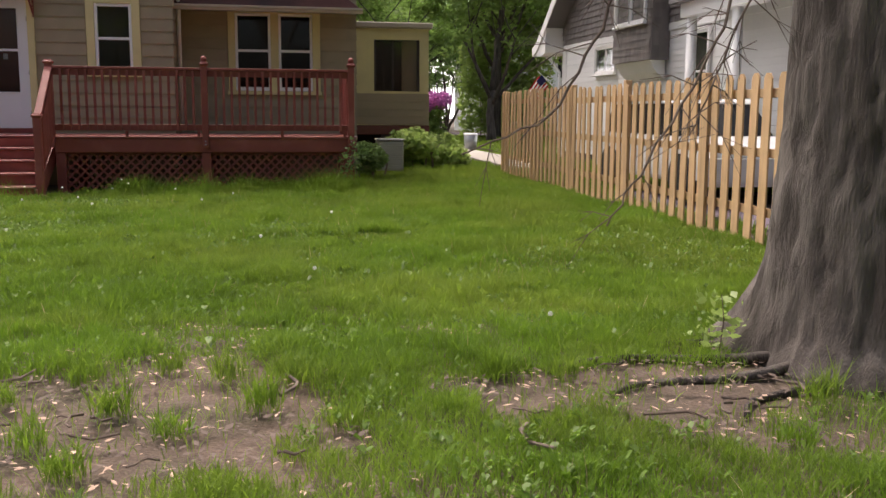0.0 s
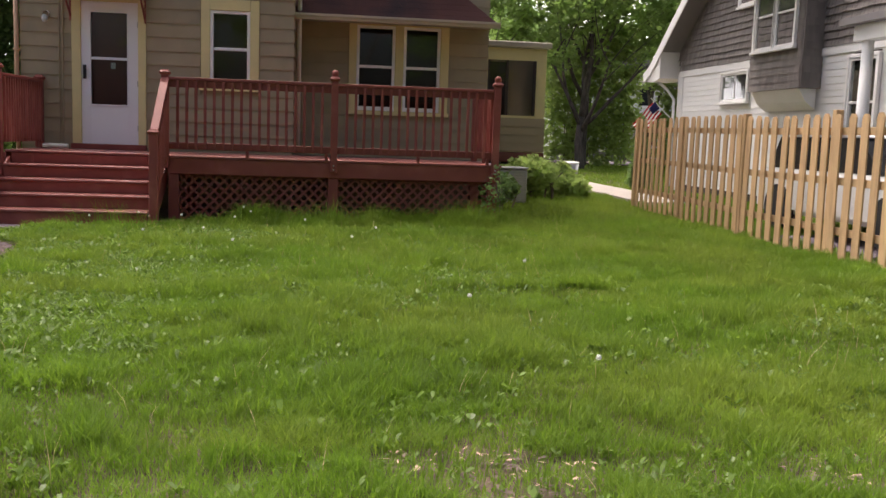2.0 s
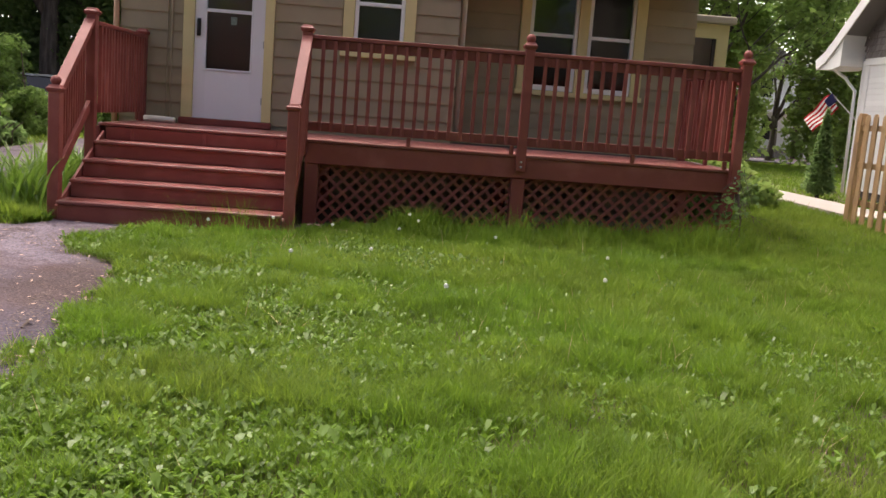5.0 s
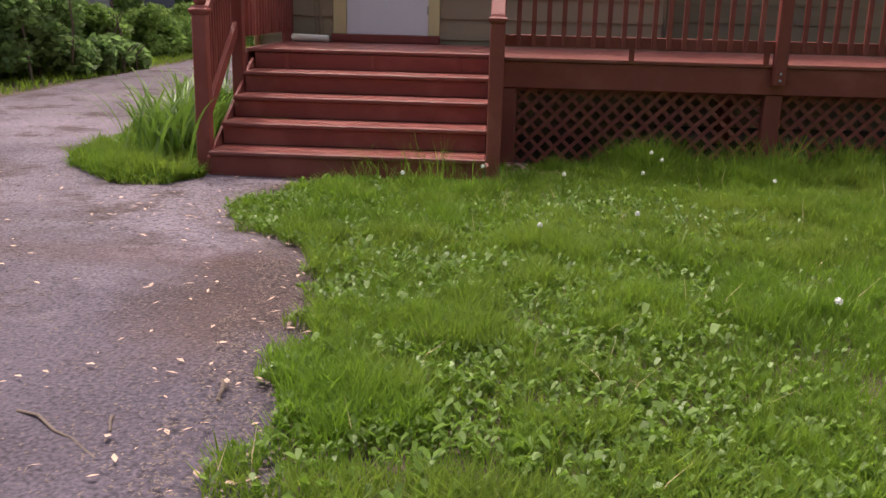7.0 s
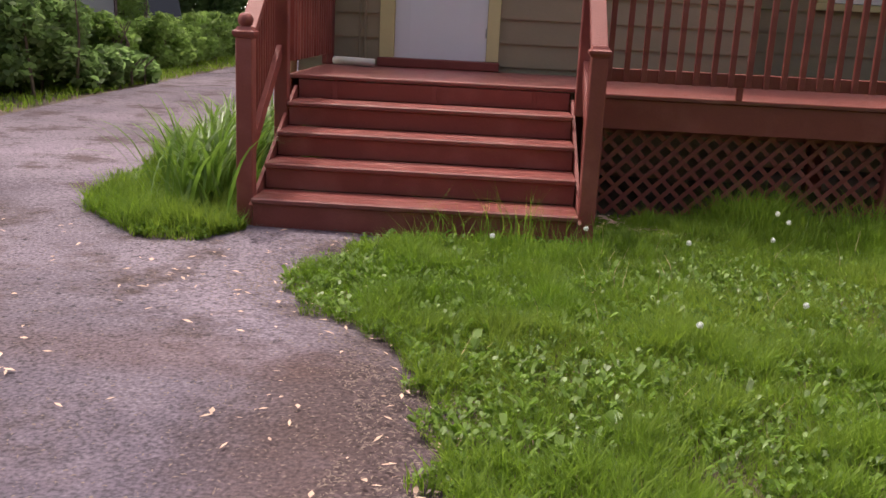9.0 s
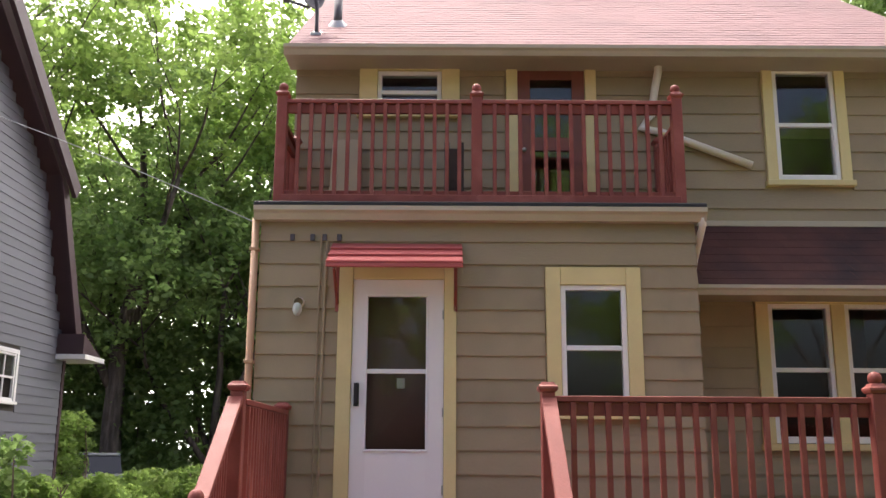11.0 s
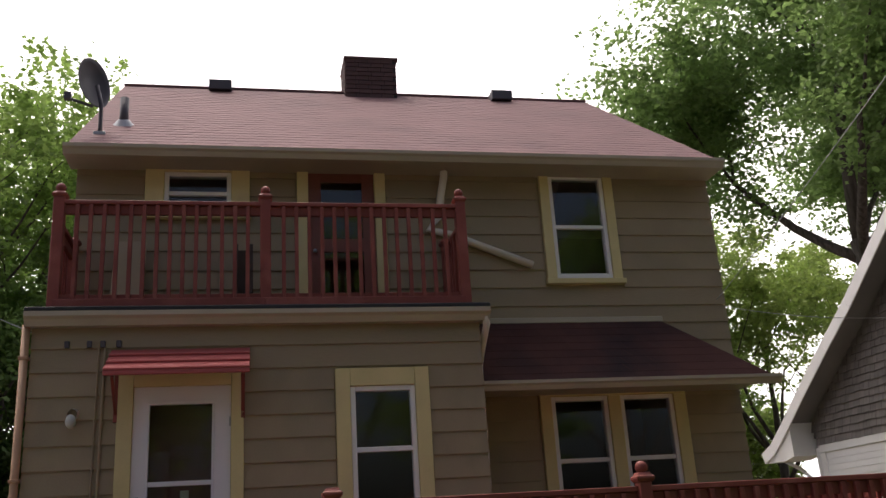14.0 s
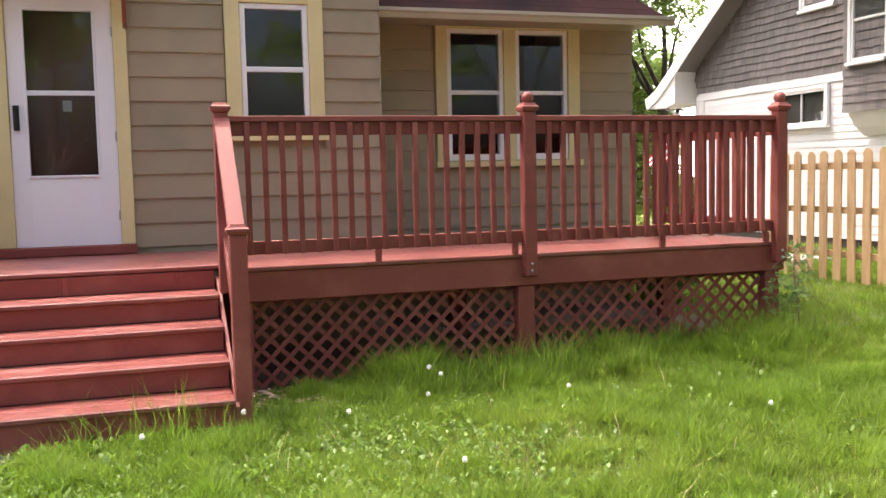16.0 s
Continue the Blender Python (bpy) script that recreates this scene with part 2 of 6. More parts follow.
GLOW.node_tree.nodes["Principled BSDF"].inputs["Emission Color"].default_value = (1, 0.55, 0.2, 1)
GLOW.node_tree.nodes["Principled BSDF"].inputs["Emission Strength"].default_value = 6
GLASS = bpy.data.materials.new("window_glass"); GLASS.use_nodes = True
_b = GLASS.node_tree.nodes["Principled BSDF"]
_b.inputs["Base Color"].default_value = (0.75, 0.8, 0.78, 1)
_b.inputs["Roughness"].default_value, _b.inputs["Transmission Weight"].default_value, _b.inputs["IOR"].default_value = 0.02, 1.0, 1.5

# ---- building helpers ----
WM = {}
CACHE = {}

def put(ob, parent, m):
    """Place ob at the world pose m under parent."""
    WM[ob.name] = m
    if parent is None:
        ob.matrix_world = m
    else:
        ob.parent = parent
        ob.matrix_parent_inverse = Matrix.Identity(4)
        ob.matrix_basis = WM[parent.name].inverted() @ m
    return ob

def thing(name, at, label, category, group="", kind=""):
    return tagged(put(new(name), None, Matrix.Translation(at)), label, category, group, kind)

def part(name, bm, material, parent, label="", m=None, smooth=False, kind=""):
    me = bpy.data.meshes.new(name)
    bm.to_mesh(me); bm.free()
    me.materials.append(material)
    if smooth:
        me.polygons.foreach_set("use_smooth", [True] * len(me.polygons))
    ob = new(name, me)
    m = m or (Matrix.Translation(WM[parent.name].translation) if parent else Matrix.Identity(4))
    put(ob, parent, m)
    return tagged(ob, label, kind=kind)

def slab(sx, sy, sz, bev=0.004):
    """A box mesh with softened edges, kept for reuse."""
    key = (round(sx, 3), round(sy, 3), round(sz, 3), bev)
    bm = bmesh.new()
    bmesh.ops.create_cube(bm, size=1)
    for v in bm.verts:
        v.co = (v.co.x * sx, v.co.y * sy, v.co.z * sz)
    if bev:
        bmesh.ops.bevel(bm, geom=bm.edges[:], offset=min(bev, 0.3 * min(sx, sy, sz)), segments=1, affect="EDGES")
    return key, bm

def box(name, a, b, material, parent, label="", bev=0.004, turn=None, kind=""):
    """A box from corner a to corner b, turned about its centre by turn."""
    size = [q - p for p, q in zip(a, b)]
    key = (material.name, *[round(s, 3) for s in size], bev)
    if key not in CACHE:
        _, bm = slab(*size, bev)
        me = bpy.data.meshes.new(name); bm.to_mesh(me); bm.free(); me.materials.append(material)
        CACHE[key] = me
    m = Matrix.Translation([(p + q) / 2 for p, q in zip(a, b)])
    if turn:
        m = m @ turn
    ob = new(name, CACHE[key])
    put(ob, parent, m)
    return tagged(ob, label, kind=kind)

def beam(name, p, q, w, h, material, parent, label="", bev=0.004):
    """A board of width w and height h from p to q."""
    p, q = Vector(p), Vector(q)
    d = q - p
    up = Vector((0, 0, 1)) if abs(d.normalized().z) < 0.95 else Vector((0, 1, 0))
    side = up.cross(d).normalized()
    up = d.normalized().cross(side)
    rot = Matrix((d.normalized(), side, up)).transposed().to_4x4()
    _, bm = slab(d.length, w, h, bev)
    return part(name, bm, material, parent, label, Matrix.Translation((p + q) / 2) @ rot)

def tube(bm, pts, radii, seg=8, cap=True, wob=0.0):
    """A round tube along pts with the radii given."""
    rings = []
    for i, (p, r) in enumerate(zip(pts, radii)):
        p = Vector(p)
        d = (Vector(pts[min(i + 1, len(pts) - 1)]) - Vector(pts[max(i - 1, 0)])).normalized()
        u = d.orthogonal().normalized()
        if abs(d.z) > 0.5:
            u = (Vector((1, 0, 0)) - d * d.x).normalized()
        v = d.cross(u)
        rings.append([bm.verts.new(p + (u * math.cos(a) + v * math.sin(a)) * r * (1 + wob * noise.noise((p * 3 + Vector((math.cos(a), math.sin(a), 0)) * 2))))
                      for a in [2 * math.pi * k / seg for k in range(seg)]])
    for a, b in zip(rings, rings[1:]):
        for k in range(seg):
            bm.faces.new((a[k], a[(k + 1) % seg], b[(k + 1) % seg], b[k]))
    if cap:
        bm.faces.new(rings[0][::-1]); bm.faces.new(rings[-1])
    return bm

def ball(r, seg=14, rings=9, squash=1.0):
    bm = bmesh.new()
    bmesh.ops.create_uvsphere(bm, u_segments=seg, v_segments=rings, radius=r)
    for v in bm.verts:
        v.co.z *= squash
    return bm

def prism(bm, poly, axis, a, b):
    """Extrude a closed outline along x (0) or y (1), from a to b. The outline's pairs are (other horizontal, z)."""
    def at(u, z, w):
        return (w, u, z) if axis == 0 else (u, w, z)
    A = [bm.verts.new(at(u, z, a)) for u, z in poly]
    B = [bm.verts.new(at(u, z, b)) for u, z in poly]
    n = len(poly)
    bm.faces.new(A); bm.faces.new(B[::-1])
    for i in range(n):
        bm.faces.new((A[i], B[i], B[(i + 1) % n], A[(i + 1) % n]))
    bmesh.ops.recalc_face_normals(bm, faces=bm.faces[:])
    return bm

def holes_wall(name, x0, x1, y0, y1, z0, z1, holes, material, parent, label=""):
    """A thick wall across x with openings (xa, xb, za, zb) cut through."""
    xs = sorted({x0, x1, *[h[0] for h in holes], *[h[1] for h in holes]})
    zs = sorted({z0, z1, *[h[2] for h in holes], *[h[3] for h in holes]})
    def solid(i, k):
        if not (0 <= i < len(xs) - 1 and 0 <= k < len(zs) - 1):
            return False
        cx, cz = (xs[i] + xs[i + 1]) / 2, (zs[k] + zs[k + 1]) / 2
        return not any(h[0] < cx < h[1] and h[2] < cz < h[3] for h in holes)
    bm = bmesh.new()
    corner = {}
    def v(i, y, k):
        if (i, y, k) not in corner:
            corner[i, y, k] = bm.verts.new((xs[i], y, zs[k]))
        return corner[i, y, k]
    for i in range(len(xs) - 1):
        for k in range(len(zs) - 1):
            if not solid(i, k):
                continue
            bm.faces.new((v(i, y0, k), v(i + 1, y0, k), v(i + 1, y0, k + 1), v(i, y0, k + 1)))
            bm.faces.new((v(i, y1, k + 1), v(i + 1, y1, k + 1), v(i + 1, y1, k), v(i, y1, k)))
            for di, dk, (ia, ka), (ib, kb) in ((-1, 0, (i, k + 1), (i, k)), (1, 0, (i + 1, k), (i + 1, k + 1)), (0, -1, (i, k), (i + 1, k)), (0, 1, (i + 1, k + 1), (i, k + 1))):
                if not solid(i + di, k + dk):
                    bm.faces.new((v(ib, y0, kb), v(ia, y0, ka), v(ia, y1, ka), v(ib, y1, kb)))
    bmesh.ops.recalc_face_normals(bm, faces=bm.faces[:])
    return part(name, bm, material, parent, label, Matrix.Identity(4))

def lap_mesh(expo, material, thick=0.024):
    key = ("lap", expo, material.name, thick)
    if key not in CACHE:
        bm = bmesh.new()
        prism(bm, [(0, 0), (-thick, 0), (-thick, 0.012), (-0.007, expo + 0.012), (0, expo + 0.012)], 0, 0, 1)
        me = bpy.data.meshes.new("board"); bm.to_mesh(me); bm.free(); me.materials.append(material)
        CACHE[key] = me
    return CACHE[key]

def lap_siding(parent, material, origin, turn, length, z0, z1, expo, holes=(), top=None, thick=0.024):
    """Lap boards on a wall: local x along the wall from origin, local -y outwards. top(u): the height at which the wall ends there."""
    rng = random.Random(int(abs(origin[0] * 100 + origin[1] * 10)) + 1)
    z = z0
    while z < z1 - 0.02:
        zt = min(expo, z1 - z)
        spans = [(0.0, length)]
        for ha, hb, za, zb in holes:
            if za < z + 0.6 * expo and zb > z + 0.4 * expo:
                spans = [s for a, b in spans for s in ((a, min(b, ha)), (max(a, hb), b)) if s[1] - s[0] > 0.03]
        if top:
            cut = []
            for a, b in spans:
                us = [a + (b - a) * i / 60 for i in range(61)]
                ok = [u for u in us if top(u) > z + 0.3 * expo]
                if ok and ok[-1] - ok[0] > 0.1:
                    cut.append((ok[0], ok[-1]))
            spans = cut
        for a, b in spans:
            ob = new("board", lap_mesh(expo, material, thick))
            m = Matrix.Translation(origin) @ turn @ Matrix.Translation((a, 0, z + rng.uniform(-0.004, 0.004))) @ pose(0, 0, 0, 0, rng.uniform(-0.08, 0.08), 0)
            put(ob, parent, m)
            ob.matrix_basis = ob.matrix_basis @ Matrix.Diagonal((b - a, 1, zt / expo, 1))
        z += expo

EAST, WEST, FRONT = pose(0, 0, 0, 0, 0, 90), pose(0, 0, 0, 0, 0, -90), Matrix.Identity(4)

def sash_window(parent, x0, x1, z0, z1, y, turn=None, origin=None, trim=0.13, trim_mat=YELLOW, meet=0.5, sill=True, mullion=0, trim_top=None, panes=True):
    """A double-hung window: casing, white frame, sashes and panes in local wall coordinates, then turned onto its wall."""
    T = (Matrix.Translation(origin) if origin else Matrix.Identity(4)) @ (turn or Matrix.Identity(4))
    win = new("window"); put(win, parent, T @ Matrix.Translation(((x0 + x1) / 2, y, z0)))
    def b(n, a, c, m, lab="", bev=0.004):
        _, bm = slab(*[q - p for p, q in zip(a, c)], bev)
        return part(n, bm, m, win, lab, T @ Matrix.Translation([(p + q) / 2 for p, q in zip(a, c)]))
    tt = trim if trim_top is None else trim_top
    if trim:
        b("casing", (x0 - trim, y - 0.05, z0), (x0 - 0.002, y + 0.02, z1 + tt), trim_mat)
        b("casing", (x1 + 0.002, y - 0.05, z0), (x1 + trim, y + 0.02, z1 + tt), trim_mat)
        b("casing", (x0, y - 0.048, z1 + 0.002), (x1, y + 0.02, z1 + tt), trim_mat)
        if sill:
            b("sill", (x0 - trim - 0.02, y - 0.085, z0 - 0.06), (x1 + trim + 0.02, y + 0.02, z0 - 0.002), trim_mat)
    f, d = 0.045, 0.06
    b("frame", (x0, y - 0.03, z0), (x0 + f, y + d, z1), WHITE)
    b("frame", (x1 - f, y - 0.03, z0), (x1, y + d, z1), WHITE)
    b("frame", (x0 + f, y - 0.03, z1 - f), (x1 - f, y + d, z1), WHITE)
    b("frame", (x0 + f, y - 0.03, z0), (x1 - f, y + d, z0 + f + 0.02), WHITE)
    zm = z0 + (z1 - z0) * meet
    b("meeting_rail", (x0 + f, y - 0.015, zm - 0.022), (x1 - f, y + 0.04, zm + 0.022), WHITE)
    if mullion:
        for k in range(1, mullion + 1):
            xm = x0 + f + (x1 - x0 - 2 * f) * k / (mullion + 1)
            b("mullion", (xm - 0.015, y - 0.012, z0 + f), (xm + 0.015, y + 0.038, z1 - f), WHITE)
    if panes:
        for za, zb, yo in ((z0 + f, zm, 0.02), (zm, z1 - f, 0.0)):
            p = b("pane", (x0 + f - 0.004, y + yo, za), (x1 - f + 0.004, y + yo + 0.005, zb), GLASS, "dark reflecting window glass", 0)
            p.visible_shadow = False
    return win

def shingle_rows(parent, name, corner_a, corner_b, top_a, top_b, expo, width, material, lift=0.0022, label=""):
    """Shingle courses over a sloped four-sided face: eave from a to b, top edge from top_a to top_b. One joined mesh."""
    A, B, C, D = map(Vector, (corner_a, corner_b, top_b, top_a))
    n = (B - A).cross(D - A).normalized()
    rows = max(1, int((D - A).length / expo))
    rng = random.Random(7)
    bm = bmesh.new()
    for i in range(rows):
        s, t = i / rows, (i + 1.12) / rows
        p0, p1, q0, q1 = A.lerp(D, s), B.lerp(C, s), A.lerp(D, min(t, 1)), B.lerp(C, min(t, 1))
        cols = max(1, int((p1 - p0).length / width))
        off = 0.5 * (i % 2)
        u = 0.0
        while u < 1:
            v = min(1, u + (off if u == 0 and off else 1.0) / cols * rng.uniform(0.9, 1.1))
            g = 0.0012
            l = lift * rng.uniform(0.8, 1.3)
            c = [p0.lerp(p1, u + g) + n * (l + 0.002), p0.lerp(p1, v - g) + n * (l + 0.002), q0.lerp(q1, v - g) + n * 0.002, q0.lerp(q1, u + g) + n * 0.002]
            vs = [bm.verts.new(x) for x in c] + [bm.verts.new(p0.lerp(p1, u + g)), bm.verts.new(p0.lerp(p1, v - g))]
            bm.faces.new(vs[:4]); bm.faces.new((vs[4], vs[5], vs[1], vs[0]))
            u = v
    return part(name, bm, material, parent, label, Matrix.Identity(4), kind="stuff")

# ---- ground ----
def height(x, y):
    """Height of the lawn above the foot of the steps."""
    return -0.02 + 0.03 * noise.noise((x * 0.25, y * 0.25, 0)) - 0.05 * min(1, max(0, (x - 2) / 4)) - 0.02 * min(1, max(0, (-y - 3) / 8))

def edge_x(y):
    """The lawn's uneven edge against the drive."""
    key = ((-30, -2.6), (-9, -2.55), (-5.3, -2.75), (-4.7, -2.8), (-4.0, -2.9), (-3.6, -2.88), (-3.25, -2.95), (-2.9, -3.08), (-2.68, -3.25), (-2.5, -3.5), (-2.15, -3.74), (-1.7, -3.64), (-1.32, -3.45), (-1.1, -3.3), (-0.95, -3.2))
    if y >= key[-1][0]:
        return -4.3
    for (ya, xa), (yb, xb) in zip(key, key[1:]):
        if ya <= y <= yb:
            return xa + (xb - xa) * (y - ya) / (yb - ya) + 0.07 * noise.noise((0, y * 2.3, 5)) + 0.04 * noise.noise((1, y * 7, 5))
    return -2.6

gx = [-400, -150, -60, -30] + [-16 + 0.5 * i for i in range(65)] + [20, 30, 60, 150, 400]
gy = [-400, -150, -60, -30] + [-20 + 0.5 * i for i in range(141)] + [55, 70, 100, 200, 600]
gm = bpy.data.meshes.new("ground")
gm.from_pydata([(x, y, height(x, y) - 0.015) for y in gy for x in gx], [],
               [(j * len(gx) + i, j * len(gx) + i + 1, (j + 1) * len(gx) + i + 1, (j + 1) * len(gx) + i) for j in range(len(gy) - 1) for i in range(len(gx) - 1)])
gm.materials.append(SOIL)
ground = tagged(put(new("ground", gm), None, Matrix.Identity(4)), "brown soil under green lawn grass with bare patches", "ground", kind="structure")

dm = bmesh.new()
ys = [-18 + 0.12 * i for i in range(440)]
rowsv = []
for y in ys:
    xr = edge_x(y) + 0.16 if y < -0.85 else (-5.3 - 0.5 * min(1, (y + 0.85) / 6) + 0.06 * noise.noise((0, y * 2, 9)))
    if -1.1 < y < -0.5:
        xr = edge_x(y) + 0.06 if y < -0.95 else -5.25
    xl = -8.15 + 0.08 * noise.noise((3, y * 1.5, 2)) - 0.25 * min(1, max(0, y / 10)) - 3 * min(1, max(0, (-4 - y) / 4))
    rowsv.append([dm.verts.new((xl + (xr - xl) * k / 12, y, height(xl + (xr - xl) * k / 12, y) + 0.012 + (0 if 0 < k < 12 else -0.03))) for k in range(13)])
for a, b in zip(rowsv, rowsv[1:]):
    for k in range(12):
        dm.faces.new((a[k], a[k + 1], b[k + 1], b[k]))
drive = part("driveway", dm, ASPHALT, None, "worn grey asphalt driveway littered with bark chips", smooth=True)
tagged(drive, category="driveway", kind="structure")

# ---- the house ----
YA, YM = 1.90, 2.95            # front planes of the one-storey addition and of the main house
AX0, AX1 = -4.50, -0.62
MX0, MX1 = -4.42, 2.50
house = thing("house", (-1, 6, 0), "two-storey tan lap-sided house with yellow trim and red roof", "house")
DOOR = (-3.66, -2.86, 0.90, 2.95)
W1, W2A, W2B = (-1.83, -1.25, 1.80, 2.91), (0.36, 0.98, 1.56, 2.92), (1.12, 1.72, 1.56, 2.92)
W3, W4, BD = (0.57, 1.215, 4.20, 5.42), (-3.57, -2.90, 4.92, 5.38), (-2.10, -1.40, 3.66, 5.44)
wa = holes_wall("wall", AX0, AX1, YA, YA + 0.14, -0.2, 3.55, [DOOR, W1], TAN, house)
lap_siding(wa, TAN, (AX0 - 0.01, YA, 0), FRONT, AX1 - AX0 + 0.02, 0.05, 3.50, 0.203,
           [(DOOR[0] - 0.12 - AX0, DOOR[1] + 0.12 - AX0, 0.8, 3.07), (W1[0] - 0.13 - AX0, W1[1] + 0.13 - AX0, 1.72, 3.06)])
_bm = bmesh.new(); bmesh.ops.create_cube(_bm, size=1)
for v in _bm.verts: v.co = (AX1 - 0.07 + v.co.x * 0.14, (YA + 0.14 + YM) / 2 + v.co.y * (YM - YA - 0.14), 1.7 + v.co.z * 3.7)
ws = part("wall", _bm, DARK, house, m=Matrix.Identity(4))
lap_siding(ws, TAN, (AX1, YA - 0.01, 0), EAST, YM - YA, 0.05, 3.50, 0.203)
_bm = bmesh.new(); bmesh.ops.create_cube(_bm, size=1)
for v in _bm.verts: v.co = (AX0 + 0.07 + v.co.x * 0.14, (YA + 0.14 + YM) / 2 + v.co.y * (YM - YA - 0.14), 1.7 + v.co.z * 3.7)
wl = part("wall", _bm, TAN, house, m=Matrix.Identity(4))
# main front wall
wm = holes_wall("wall", MX0, MX1, YM, YM + 0.15, -0.2, 5.50, [W2A, W2B, W3, W4, BD], TAN, house)
def hole(w, t=0.13):
    return (w[0] - t - MX0, w[1] + t - MX0, w[2] - 0.07, w[3] + t)
lap_siding(wm, TAN, (MX0 - 0.01, YM, 0), FRONT, MX1 - MX0 + 0.02, 0.05, 5.42, 0.203,
           [hole((W2A[0], W2B[1], 1.56, 2.92)), hole(W3), hole(W4, 0.19), hole(BD), (0, AX1 - MX0, 0, 3.6)])
# side and rear walls
for name, a, b in (("wall", (MX0, YM + 0.15, -0.2), (MX0 + 0.15, 10.0, 5.5)), ("wall", (MX1 - 0.15, YM + 0.15, -0.2), (MX1, 10.0, 5.5)), ("wall", (MX0, 10.0, -0.2), (MX1, 10.15, 5.5))):
    box(name, a, b, TAN, house, bev=0)
wr = house.children[-2]
lap_siding(wr, TAN, (MX1, YM - 0.01, 0), EAST, 7.1, 0.05, 5.42, 0.203)
# unseen floors and inner walls, coloured dark so the rooms look unlit
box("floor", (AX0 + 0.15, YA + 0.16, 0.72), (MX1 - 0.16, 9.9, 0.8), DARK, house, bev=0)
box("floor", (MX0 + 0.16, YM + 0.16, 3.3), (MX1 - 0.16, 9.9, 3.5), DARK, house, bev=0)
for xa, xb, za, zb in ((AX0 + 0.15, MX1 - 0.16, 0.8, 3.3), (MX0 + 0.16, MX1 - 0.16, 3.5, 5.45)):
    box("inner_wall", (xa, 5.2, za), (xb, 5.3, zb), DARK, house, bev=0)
# gable roof
EY, EZ, RY, RZ = 2.60, 5.50, 6.35, 8.17
EX0, EX1 = -4.50, 2.54
_bm = bmesh.new()
prism(_bm, [(EY, EZ), (RY, RZ), (10.4, EZ), (10.4, EZ - 0.06), (RY, RZ - 0.16), (EY, EZ - 0.06)], 0, EX0, EX1)
roof = part("roof", _bm, ROOF, house, "red-brown asphalt shingle roof", Matrix.Identity(4))
_sh = shingle_rows(roof, "shingle_layer", (EX0, EY - 0.03, EZ - 0.01), (EX1, EY - 0.03, EZ - 0.01), (EX0, RY, RZ), (EX1, RY, RZ), 0.15, 0.32, ROOF)
for gx_ in (MX0, MX1 - 0.14):
    _bm = bmesh.new(); prism(_bm, [(YM, 5.4), (10.1, 5.4), (RY, RZ - 0.2)], 0, gx_, gx_ + 0.14)
    part("gable", _bm, TAN, house, m=Matrix.Identity(4))
beam("ridge_cap", (EX0, RY, RZ - 0.012), (EX1, RY, RZ - 0.012), 0.14, 0.03, ROOF, roof)
box("soffit", (EX0, EY + 0.02, EZ - 0.10), (EX1, YM, EZ - 0.075), TAN_TRIM, house)
def gutter(name, a, b, parent, w=0.12, h=0.11, material=TAN_TRIM):
    """A K-profile gutter along x with an open top."""
    bm = bmesh.new()
    y, z = a[1], a[2]
    prism(bm, [(y, z), (y, z - h), (y - 0.6 * w, z - h), (y - 0.8 * w, z - 0.55 * h), (y - w, z - 0.35 * h), (y - w, z), (y - w + 0.008, z), (y - w + 0.008, z - 0.3 * h), (y - 0.6 * w, z - h + 0.008), (y - 0.008, z - h + 0.008), (y - 0.008, z)], 0, a[0], b[0])
    return part(name, bm, material, parent, "tan painted metal gutter", Matrix.Identity(4))
gutter("gutter", (EX0, EY, EZ - 0.005), (EX1, EY, 0), house, 0.11, 0.105)
gutter("gutter", (AX0 - 0.06, YA - 0.02, 3.60), (AX1 + 0.10, 0, 0), house, 0.13, 0.12)
box("fascia", (AX0 - 0.04, YA - 0.02, 3.48), (AX1 + 0.05, YA + 0.14, 3.60), TAN_TRIM, house)
box("ridge_vent", (-3.30, RY - 0.32, RZ - 0.16), (-2.98, RY - 0.08, RZ - 0.01), DISH, roof, "low dark roof vent")
box("ridge_vent", (0.92, RY - 0.32, RZ - 0.16), (1.24, RY - 0.08, RZ - 0.01), DISH, roof, "low dark roof vent")
# chimney of dark brick
ch = new("chimney"); put(ch, house, Matrix.Translation((-0.93, RY + 0.1, RZ - 0.4)))
box("shaft", (-1.31, RY - 0.28, RZ - 0.6), (-0.55, RY + 0.3, RZ + 0.43), BLACK, ch)
box("crown", (-1.34, RY - 0.31, RZ + 0.433), (-0.52, RY + 0.33, RZ + 0.475), BRICK, ch)
for i in range(12):
    z = RZ - 0.43 + i * 0.073
    for k in range(4):
        x = -1.315 + k * 0.192 - (0.05 if i % 2 else 0)
        xa, xb = max(-1.315, x), min(-0.545, x + 0.185)
        box("brick", (xa, RY - 0.30, z), (xb, RY - 0.275, z + 0.064), BRICK, ch)
        if k < 3:
            box("brick", (-1.33, RY - 0.27 + k * 0.19, z), (-1.305, RY - 0.09 + k * 0.19, z + 0.064), BRICK, ch)
# vent pipe and satellite dish
vz = EZ + (3.62 - EY) * (RZ - EZ) / (RY - EY)
vp = new("vent_pipe"); put(vp, house, Matrix.Translation((-4.10, 3.62, vz)))
part("pipe", tube(bmesh.new(), [(0, 0, -0.05), (0, 0, 0.34)], [0.05, 0.05], 14), DISH, vp, "black plastic pipe", smooth=True)
_bm = bmesh.new(); bmesh.ops.create_cone(_bm, segments=16, radius1=0.14, radius2=0.055, depth=0.09)
part("flashing", _bm, METAL, vp, "bright metal flashing", Matrix.Translation((-4.10, 3.62, vz + 0.03)) @ pose(0, 0, 0, 30))
